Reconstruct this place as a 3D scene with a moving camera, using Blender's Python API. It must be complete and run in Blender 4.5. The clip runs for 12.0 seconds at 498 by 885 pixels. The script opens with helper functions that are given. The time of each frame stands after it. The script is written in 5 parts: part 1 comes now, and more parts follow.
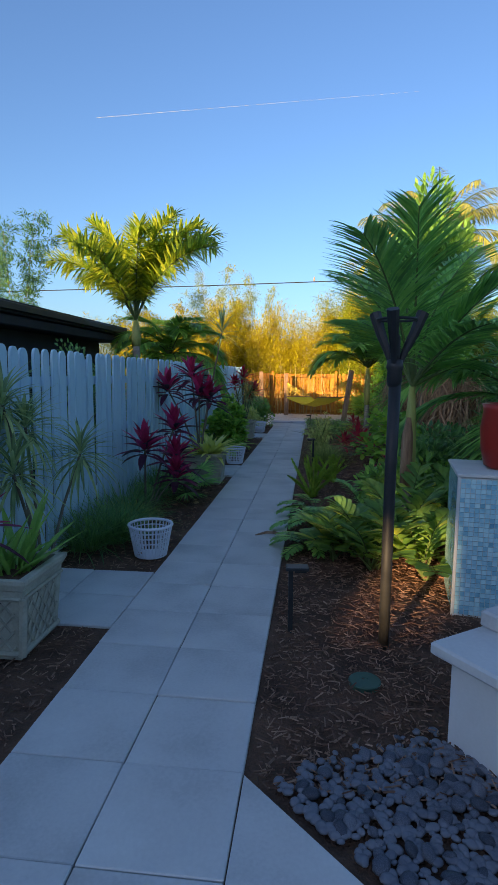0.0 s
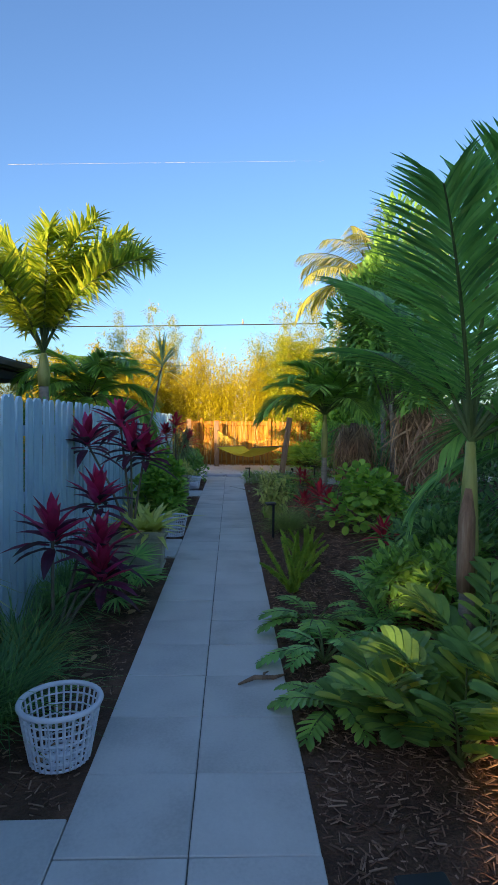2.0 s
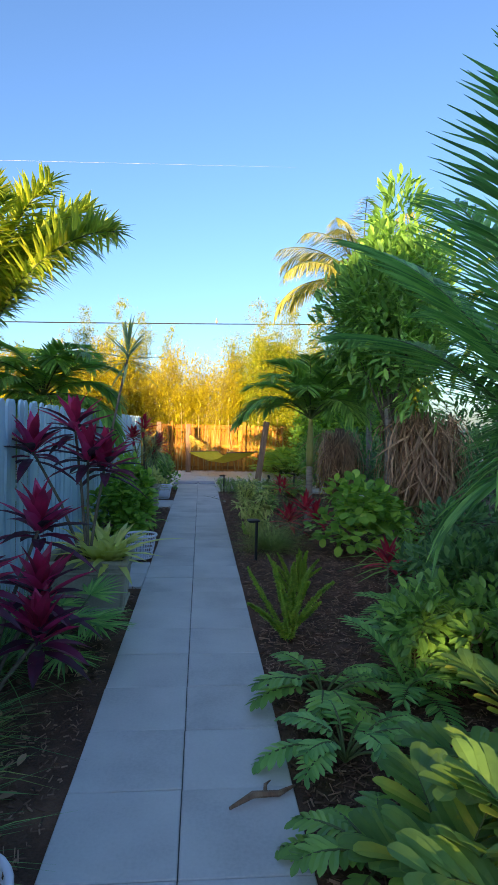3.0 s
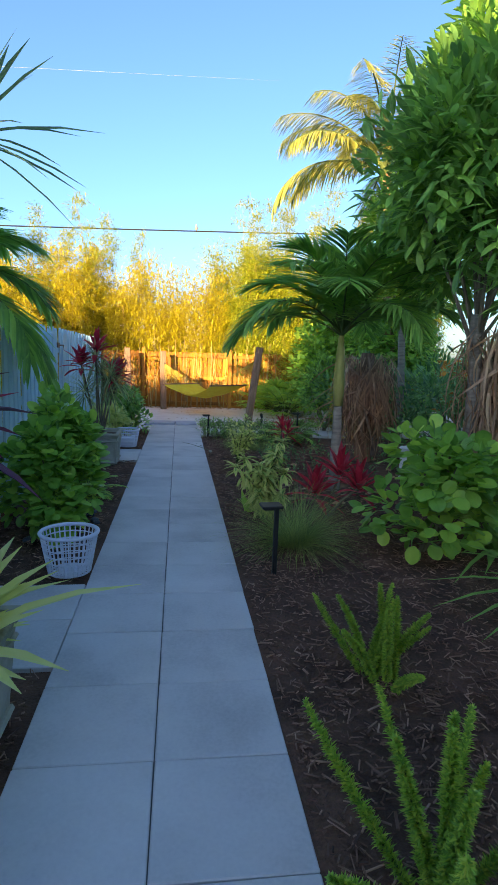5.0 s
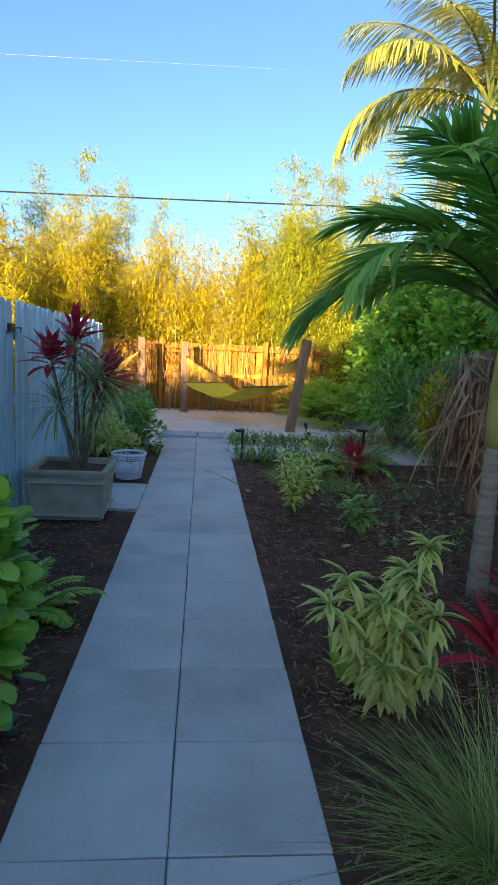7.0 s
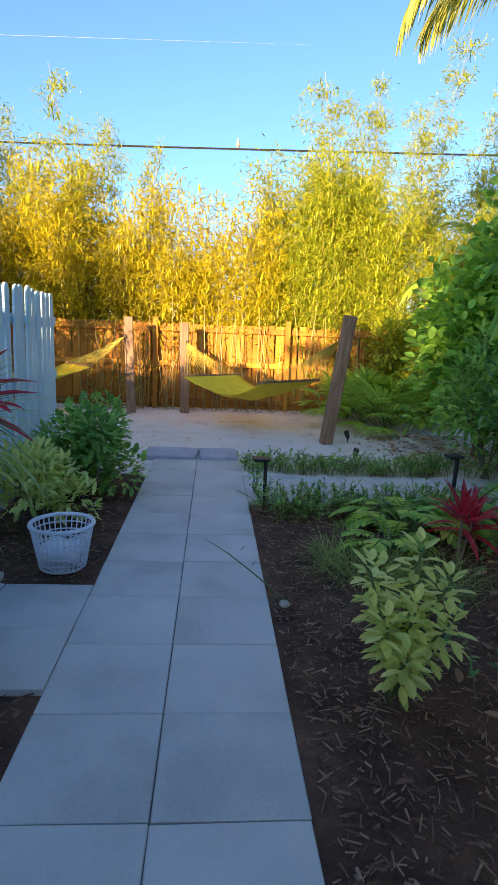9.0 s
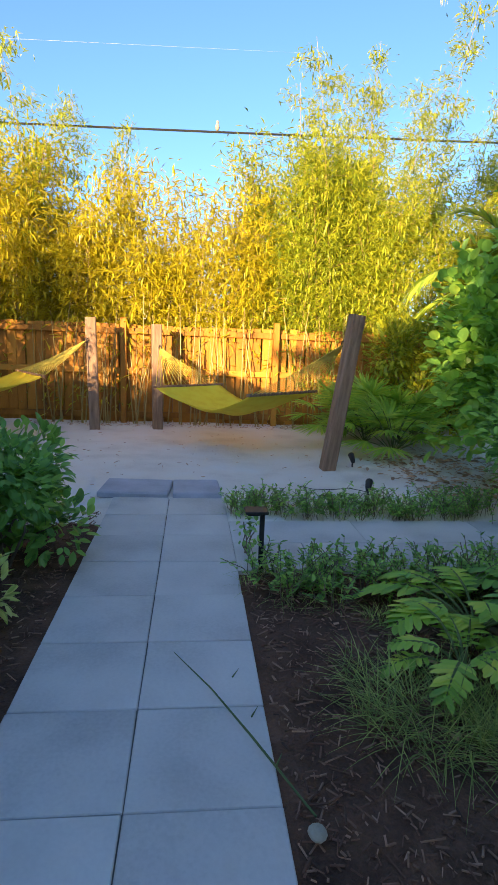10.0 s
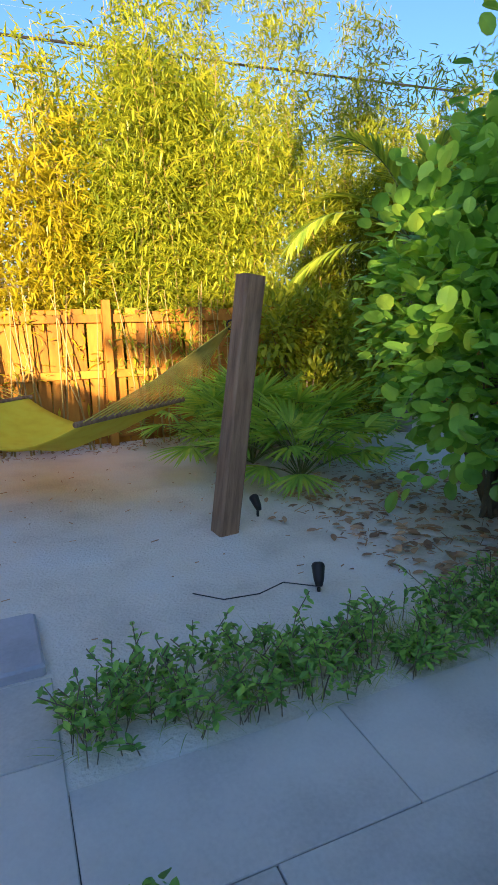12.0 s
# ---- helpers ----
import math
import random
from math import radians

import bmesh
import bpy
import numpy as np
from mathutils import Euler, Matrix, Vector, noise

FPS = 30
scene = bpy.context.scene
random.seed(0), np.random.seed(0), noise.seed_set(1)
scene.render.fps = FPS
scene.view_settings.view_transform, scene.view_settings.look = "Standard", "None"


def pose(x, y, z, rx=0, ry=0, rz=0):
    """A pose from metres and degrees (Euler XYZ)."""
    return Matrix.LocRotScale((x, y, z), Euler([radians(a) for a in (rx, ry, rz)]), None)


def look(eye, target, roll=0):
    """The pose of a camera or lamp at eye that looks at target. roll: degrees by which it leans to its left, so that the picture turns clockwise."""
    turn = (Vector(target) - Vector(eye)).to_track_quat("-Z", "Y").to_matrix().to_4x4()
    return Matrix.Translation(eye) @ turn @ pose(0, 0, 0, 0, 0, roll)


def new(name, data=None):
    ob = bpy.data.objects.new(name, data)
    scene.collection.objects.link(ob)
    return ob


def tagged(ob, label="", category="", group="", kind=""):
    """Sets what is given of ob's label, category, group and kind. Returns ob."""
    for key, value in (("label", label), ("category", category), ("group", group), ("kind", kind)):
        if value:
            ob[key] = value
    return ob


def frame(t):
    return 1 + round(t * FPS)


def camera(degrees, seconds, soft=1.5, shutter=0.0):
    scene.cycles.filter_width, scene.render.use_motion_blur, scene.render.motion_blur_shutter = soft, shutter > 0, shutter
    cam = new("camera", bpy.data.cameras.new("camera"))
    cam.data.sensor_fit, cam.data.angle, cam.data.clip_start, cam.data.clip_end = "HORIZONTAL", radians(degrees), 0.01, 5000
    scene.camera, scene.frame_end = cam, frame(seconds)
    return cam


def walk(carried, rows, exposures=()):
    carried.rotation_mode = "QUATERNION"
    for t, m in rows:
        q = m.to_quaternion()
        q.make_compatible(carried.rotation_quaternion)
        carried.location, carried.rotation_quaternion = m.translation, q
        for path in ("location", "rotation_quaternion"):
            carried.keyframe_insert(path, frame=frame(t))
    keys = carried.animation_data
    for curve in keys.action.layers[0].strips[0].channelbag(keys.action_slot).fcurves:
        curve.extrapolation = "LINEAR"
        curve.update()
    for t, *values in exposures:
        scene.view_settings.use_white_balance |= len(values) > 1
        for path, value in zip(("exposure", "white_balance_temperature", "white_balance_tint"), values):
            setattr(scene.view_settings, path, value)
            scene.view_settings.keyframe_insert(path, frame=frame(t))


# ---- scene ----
# Camera and walk: seconds, place, yaw, pitch, roll.
cam = camera(47.4, 12.0, soft=1.0)
ROWS = [
    (0.0, 0.000, 0.000, 1.500, 6.57, -6.92, -0.59),
    (0.5, -0.139, 0.274, 1.497, 5.13, -5.60, -0.51),
    (1.0, -0.285, 0.765, 1.478, -1.42, -4.45, -1.31),
    (1.5, -0.417, 1.345, 1.486, -2.40, -3.04, -0.44),
    (2.0, -0.567, 1.927, 1.506, -1.84, -2.10, -0.59),
    (2.5, -0.634, 2.371, 1.527, -3.79, -1.65, -0.78),
    (4.5, -0.663, 5.103, 1.385, -5.88, -5.63, -1.77),
    (5.0, -0.631, 5.805, 1.361, -6.96, -8.30, -1.68),
    (5.5, -0.659, 6.519, 1.369, -6.65, -8.56, -2.03),
    (6.0, -0.656, 7.219, 1.396, -6.73, -8.80, -2.33),
    (6.5, -0.654, 7.884, 1.394, -4.78, -9.19, -2.13),
    (7.0, -0.652, 8.558, 1.378, -4.56, -9.08, -2.88),
    (7.5, -0.622, 9.267, 1.343, -2.18, -11.35, -2.55),
    (9.5, -0.547, 12.034, 1.364, -3.81, -10.50, -2.03),
    (10.0, -0.523, 12.706, 1.342, -5.53, -10.22, -2.09),
    (10.5, -0.400, 13.322, 1.358, -12.52, -9.92, -2.09),
    (11.0, -0.322, 13.997, 1.318, -13.67, -11.26, -0.12),
    (11.5, -0.274, 14.615, 1.334, -18.37, -11.80, 2.53),
    (12.0, -0.277, 15.249, 1.364, -23.09, -12.11, 1.08),
]
EXPOSURES = [(0.0, 1.2, 7700, 20), (1.5, 1.3, 7700, 18), (2.5, 1.56, 7700, 19), (4.5, 1.82, 7600, 20), (9.5, 1.78, 7400, 20), (12.0, 1.66, 7000, 18)]
walk(cam, [(t, pose(x, y, z, 90 + pitch, roll, yaw)) for t, x, y, z, yaw, pitch, roll in ROWS], EXPOSURES)

# ---- light: a low warm sun behind the walker, and the clear sky ----
SUN_EL, SUN_AZ = 9.2, 24.0   # height, and how far the light travels to the right of +y
world = bpy.data.worlds.new("world")
scene.world = world
world.use_nodes = True
wn = world.node_tree
sky = wn.nodes.new("ShaderNodeTexSky")
sky.sky_type = 'NISHITA'
sky.sun_disc = False
sky.sun_elevation = radians(SUN_EL)
sky.sun_rotation = radians(180 + SUN_AZ)
sky.air_density, sky.dust_density, sky.ozone_density = 1.0, 1.4, 5.0
wn.links.new(sky.outputs[0], wn.nodes["Background"].inputs[0])
wn.nodes["Background"].inputs[1].default_value = 0.15
sun_data = bpy.data.lights.new("sun", 'SUN')
sun_data.energy, sun_data.angle, sun_data.color = 5.0, radians(0.6), (1.0, 0.77, 0.44)
sun = new("sun", sun_data)
sun.matrix_world = look((0, 0, 30), (math.sin(radians(SUN_AZ)), math.cos(radians(SUN_AZ)), 30 - math.tan(radians(SUN_EL))))


# ---- materials ----
def nodes_of(name):
    m = bpy.data.materials.new(name)
    m.use_nodes = True
    nt = m.node_tree
    return m, nt, nt.nodes["Principled BSDF"], nt.nodes, nt.links


def ramp_node(nd, colours):
    r = nd.new("ShaderNodeValToRGB")
    e = r.color_ramp.elements
    while len(e) < len(colours):
        e.new(0.5)
    for i, c in enumerate(colours):
        e[i].position = i / (len(colours) - 1)
        e[i].color = (*c, 1)
    return r


def surface(name, colours, rough=0.7, scale=6.0, fine=60.0, bump=0.3, depth=0.01, stretch=(1, 1, 1), metal=0.0, pieces=0.0, spec=0.4):
    """A surface with stains at one scale and grain at another; pieces: how much alike pieces differ."""
    m, nt, bs, nd, ln = nodes_of(name)
    tc = nd.new("ShaderNodeTexCoord")
    mp = nd.new("ShaderNodeMapping")
    mp.inputs["Scale"].default_value = stretch
    ln.new(tc.outputs["Object"], mp.inputs["Vector"])
    info = nd.new("ShaderNodeObjectInfo")
    add = nd.new("ShaderNodeVectorMath")
    add.operation = 'MULTIPLY_ADD'
    comb = nd.new("ShaderNodeCombineXYZ")
    for k in range(3):
        ln.new(info.outputs["Random"], comb.inputs[k])
    ln.new(comb.outputs[0], add.inputs[0])
    add.inputs[1].default_value = (37, 53, 71)
    ln.new(mp.outputs[0], add.inputs[2])
    n1, n2 = nd.new("ShaderNodeTexNoise"), nd.new("ShaderNodeTexNoise")
    n1.inputs["Scale"].default_value, n1.inputs["Detail"].default_value = scale, 6
    n2.inputs["Scale"].default_value, n2.inputs["Detail"].default_value = fine, 4
    for n in (n1, n2):
        ln.new(add.outputs[0], n.inputs["Vector"])
    mix = nd.new("ShaderNodeMath")
    mix.operation = 'MULTIPLY_ADD'
    ln.new(n2.outputs[0], mix.inputs[0])
    mix.inputs[1].default_value = 0.5
    sub = nd.new("ShaderNodeMath")
    sub.operation = 'MULTIPLY_ADD'
    ln.new(n1.outputs[0], sub.inputs[0])
    sub.inputs[1].default_value, sub.inputs[2].default_value = 1.6, -0.55
    ln.new(sub.outputs[0], mix.inputs[2])
    r = ramp_node(nd, colours)
    last = mix
    if pieces:
        pm = nd.new("ShaderNodeMath")
        pm.operation = 'MULTIPLY_ADD'
        ln.new(info.outputs["Random"], pm.inputs[0])
        pm.inputs[1].default_value = pieces
        pa = nd.new("ShaderNodeMath")
        pa.operation = 'SUBTRACT'
        ln.new(mix.outputs[0], pa.inputs[0])
        pa.inputs[1].default_value = pieces * 0.5
        ln.new(pa.outputs[0], pm.inputs[2])
        last = pm
    ln.new(last.outputs[0], r.inputs[0])
    ln.new(r.outputs[0], bs.inputs["Base Color"])
    bs.inputs["Roughness"].default_value = rough
    bs.inputs["Metallic"].default_value = metal
    bs.inputs["Specular IOR Level"].default_value = spec
    if bump:
        b = nd.new("ShaderNodeBump")
        b.inputs["Strength"].default_value, b.inputs["Distance"].default_value = bump, depth
        ln.new(mix.outputs[0], b.inputs["Height"])
        ln.new(b.outputs[0], bs.inputs["Normal"])
    return m


def leafy(name, colours, rough=0.38, through_light=0.4, scale=9.0):
    """Leaves: each island takes its own colour, mottled, with some light passing through."""
    m, nt, bs, nd, ln = nodes_of(name)
    geo = nd.new("ShaderNodeNewGeometry")
    tc = nd.new("ShaderNodeTexCoord")
    n1 = nd.new("ShaderNodeTexNoise")
    n1.inputs["Scale"].default_value, n1.inputs["Detail"].default_value = scale, 3
    ln.new(tc.outputs["Object"], n1.inputs["Vector"])
    mix = nd.new("ShaderNodeMath")
    mix.operation = 'MULTIPLY_ADD'
    ln.new(n1.outputs[0], mix.inputs[0])
    mix.inputs[1].default_value = 0.7
    half = nd.new("ShaderNodeMath")
    half.operation = 'MULTIPLY_ADD'
    ln.new(geo.outputs["Random Per Island"], half.inputs[0])
    half.inputs[1].default_value, half.inputs[2].default_value = 0.75, -0.22
    ln.new(half.outputs[0], mix.inputs[2])
    r = ramp_node(nd, colours)
    ln.new(mix.outputs[0], r.inputs[0])
    ln.new(r.outputs[0], bs.inputs["Base Color"])
    bs.inputs["Roughness"].default_value = rough
    bs.inputs["Specular IOR Level"].default_value = 0.55
    tr = nd.new("ShaderNodeBsdfTranslucent")
    ln.new(r.outputs[0], tr.inputs["Color"])
    ms = nd.new("ShaderNodeMixShader")
    ms.inputs[0].default_value = through_light
    ln.new(bs.outputs[0], ms.inputs[1])
    ln.new(tr.outputs[0], ms.inputs[2])
    ln.new(ms.outputs[0], nd["Material Output"].inputs["Surface"])
    return m


M_PAVER = surface("paver", [(0.42, 0.41, 0.39), (0.60, 0.58, 0.55), (0.70, 0.68, 0.64)], 0.85, 2.2, 70, 0.35, 0.004, pieces=0.2)
M_BASE = surface("joint_sand", [(0.090, 0.088, 0.080), (0.180, 0.170, 0.155)], 0.95, 12, 120, 0.5, 0.004)
M_MULCH = surface("mulch_soil", [(0.051, 0.023, 0.014), (0.140, 0.068, 0.041), (0.250, 0.119, 0.072)], 0.95, 5, 70, 1.0, 0.03)
M_CHIP = leafy("mulch_chips", [(0.060, 0.028, 0.016), (0.155, 0.070, 0.043), (0.267, 0.140, 0.089), (0.535, 0.310, 0.206)], 0.9, 0.0)
M_SAND = surface("white_sand", [(0.605, 0.557, 0.493), (0.799, 0.750, 0.678), (0.800, 0.800, 0.776)], 0.95, 2.0, 60, 0.8, 0.03)
M_GROUND = surface("ground_soil", [(0.08, 0.07, 0.05), (0.14, 0.12, 0.09), (0.20, 0.17, 0.12)], 0.95, 1.2, 40, 0.6, 0.03)
M_FENCE = surface("pale_blue_paint", [(0.328, 0.567, 0.690), (0.451, 0.702, 0.800), (0.500, 0.738, 0.800)], 0.6, 5, 60, 0.2, 0.003, (0.800, 0.800, 0.500), pieces=0.3)
M_CEDAR = surface("amber_fence_boards", [(0.190, 0.074, 0.010), (0.400, 0.165, 0.020), (0.540, 0.255, 0.034)], 0.75, 4, 40, 0.5, 0.006, (0.800, 0.800, 0.260), pieces=0.5)
M_POST = surface("weathered_post_wood", [(0.120, 0.071, 0.046), (0.252, 0.155, 0.099), (0.360, 0.230, 0.149)], 0.8, 9, 45, 0.8, 0.008, (3, 3, 0.3))
M_BLACK = surface("black_metal", [(0.012, 0.012, 0.013), (0.03, 0.03, 0.03)], 0.5, 12, 80, 0.15, 0.002, metal=0.0)
M_PLASTIC = surface("white_plastic", [(0.66, 0.69, 0.76), (0.76, 0.78, 0.82)], 0.4, 6, 60, 0.05, 0.001)
M_STONE = surface("cast_stone", [(0.250, 0.237, 0.180), (0.413, 0.388, 0.300), (0.537, 0.512, 0.408)], 0.85, 5, 70, 0.5, 0.005)
M_STUCCO = surface("white_stucco", [(0.660, 0.660, 0.638), (0.792, 0.792, 0.770)], 0.85, 3, 90, 0.5, 0.004)
M_PEBBLE = surface("grey_pebble", [(0.037, 0.043, 0.056), (0.087, 0.096, 0.119), (0.167, 0.174, 0.198)], 0.55, 8, 60, 0.2, 0.002, pieces=0.9)
M_ROOF = surface("dark_roof", [(0.012, 0.013, 0.015), (0.03, 0.03, 0.034)], 0.7, 4, 50, 0.4, 0.01)
M_BARK = surface("palm_bark", [(0.15, 0.13, 0.11), (0.30, 0.26, 0.21), (0.40, 0.36, 0.30)], 0.9, 5, 40, 0.7, 0.01, (1, 1, 6))
M_SHAFT = surface("green_crownshaft", [(0.16, 0.20, 0.05), (0.34, 0.36, 0.10), (0.45, 0.42, 0.16)], 0.5, 4, 30, 0.2, 0.005, (3, 3, 0.5))
M_SHEATH = surface("brown_sheath", [(0.130, 0.065, 0.039), (0.286, 0.156, 0.091), (0.429, 0.286, 0.182)], 0.8, 6, 40, 0.6, 0.01, (4, 4, 0.5))
M_STEM = surface("grey_brown_stem", [(0.10, 0.075, 0.05), (0.20, 0.16, 0.11), (0.28, 0.23, 0.17)], 0.85, 8, 50, 0.6, 0.006)
M_GSTEM = surface("green_stem", [(0.07, 0.11, 0.03), (0.14, 0.19, 0.06)], 0.6, 8, 40, 0.2, 0.004)
M_CULM = surface("bamboo_culm", [(0.20, 0.13, 0.04), (0.34, 0.24, 0.07), (0.42, 0.32, 0.11)], 0.5, 5, 30, 0.2, 0.004, (2, 2, 0.6))
M_YELLOW = surface("yellow_fabric", [(0.716, 0.481, 0.024), (0.800, 0.606, 0.040), (0.800, 0.669, 0.064)], 0.8, 8, 120, 0.3, 0.003)
M_ROPE = surface("straw_rope", [(0.50, 0.38, 0.06), (0.66, 0.52, 0.10)], 0.85, 20, 120, 0.3, 0.002)
M_SLATE = surface("blue_grey_slate", [(0.309, 0.332, 0.376), (0.530, 0.552, 0.619)], 0.8, 4, 60, 0.4, 0.005)
M_RED = surface("red_glaze", [(0.33, 0.02, 0.012), (0.45, 0.035, 0.02)], 0.3, 4, 30, 0.05, 0.002)
M_GREENLID = surface("green_plastic_lid", [(0.03, 0.09, 0.06), (0.06, 0.14, 0.10)], 0.5, 6, 60, 0.1, 0.002)
M_TILE = surface("glass_mosaic_tile", [(0.095, 0.290, 0.406), (0.216, 0.522, 0.638), (0.459, 0.754, 0.783), (0.675, 0.800, 0.800)], 0.12, 2.2, 30, 0.05, 0.001, pieces=0.3, spec=0.6)
M_GROUT = surface("pale_grout", [(0.55, 0.55, 0.52), (0.66, 0.66, 0.63)], 0.85, 8, 80, 0.3, 0.002)
M_BIRD = surface("grey_feathers", [(0.28, 0.22, 0.18), (0.45, 0.36, 0.30)], 0.9, 30, 90, 0.2, 0.002)

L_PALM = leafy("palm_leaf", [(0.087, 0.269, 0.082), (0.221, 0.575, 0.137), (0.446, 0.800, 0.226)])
# yellower, brighter copy of the palm leaf: sunlight put into the colour
L_PALM_SUNLIT = leafy("palm_leaf_sunlit_colour", [(0.132, 0.280, 0.041), (0.395, 0.535, 0.061), (0.800, 0.800, 0.102)])
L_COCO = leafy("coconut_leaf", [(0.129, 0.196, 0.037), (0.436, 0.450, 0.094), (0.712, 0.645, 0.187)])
# bamboo leaf colours pushed to yellow and gold, carrying the sunlight on them
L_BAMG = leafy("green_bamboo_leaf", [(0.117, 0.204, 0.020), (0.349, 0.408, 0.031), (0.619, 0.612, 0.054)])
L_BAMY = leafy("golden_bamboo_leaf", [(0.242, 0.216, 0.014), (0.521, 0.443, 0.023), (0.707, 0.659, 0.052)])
L_DARK = leafy("dark_leaf", [(0.055, 0.164, 0.056), (0.139, 0.350, 0.108), (0.280, 0.556, 0.151)])
L_MID = leafy("mid_green_leaf", [(0.100, 0.255, 0.058), (0.217, 0.477, 0.103), (0.430, 0.764, 0.146)])
L_GRAPE = leafy("round_leaf", [(0.088, 0.253, 0.044), (0.198, 0.473, 0.077), (0.330, 0.638, 0.099), (0.528, 0.770, 0.110)])
L_FERN = leafy("fern_leaf", [(0.152, 0.350, 0.056), (0.364, 0.647, 0.094), (0.727, 0.800, 0.131)])
L_LIME = leafy("variegated_leaf", [(0.344, 0.494, 0.101), (0.774, 0.800, 0.235), (0.800, 0.800, 0.337)])
L_PALE = leafy("cream_edged_leaf", [(0.286, 0.451, 0.126), (0.673, 0.736, 0.278), (0.800, 0.736, 0.430)])
L_RED = leafy("crimson_leaf", [(0.118, 0.018, 0.036), (0.610, 0.031, 0.101), (0.800, 0.067, 0.247)])
L_REDD = leafy("dark_red_leaf", [(0.157, 0.019, 0.026), (0.626, 0.028, 0.056), (0.800, 0.056, 0.094)])
L_GRASS = leafy("grass_blade", [(0.140, 0.228, 0.053), (0.313, 0.424, 0.107), (0.662, 0.727, 0.214)])
L_SPIKE = leafy("strap_leaf", [(0.126, 0.215, 0.098), (0.321, 0.464, 0.196), (0.714, 0.786, 0.328)])
L_DEAD = leafy("dead_leaf", [(0.168, 0.095, 0.058), (0.449, 0.258, 0.150), (0.800, 0.514, 0.298)], 0.85, 0.15)
L_ZAM = leafy("cycad_leaf", [(0.088, 0.213, 0.075), (0.200, 0.400, 0.100), (0.375, 0.575, 0.119), (0.775, 0.762, 0.119)])

L_XMAS = leafy("bright_palm_leaf", [(0.131, 0.328, 0.081), (0.277, 0.582, 0.124), (0.495, 0.800, 0.175)], 0.4, 0.52)
M_TRAIL = surface("vapour", [(0.420, 0.432, 0.456), (0.480, 0.480, 0.492)], 0.9, 0.01, 0.1, 0.0)
L_CDARK = leafy("dark_purple_leaf", [(0.04, 0.035, 0.035), (0.12, 0.03, 0.06), (0.34, 0.03, 0.11)])
L_CREAM = leafy("cream_leaf_edge", [(0.506, 0.569, 0.146), (0.734, 0.759, 0.240), (0.800, 0.800, 0.306)])

rng = np.random.default_rng(7)


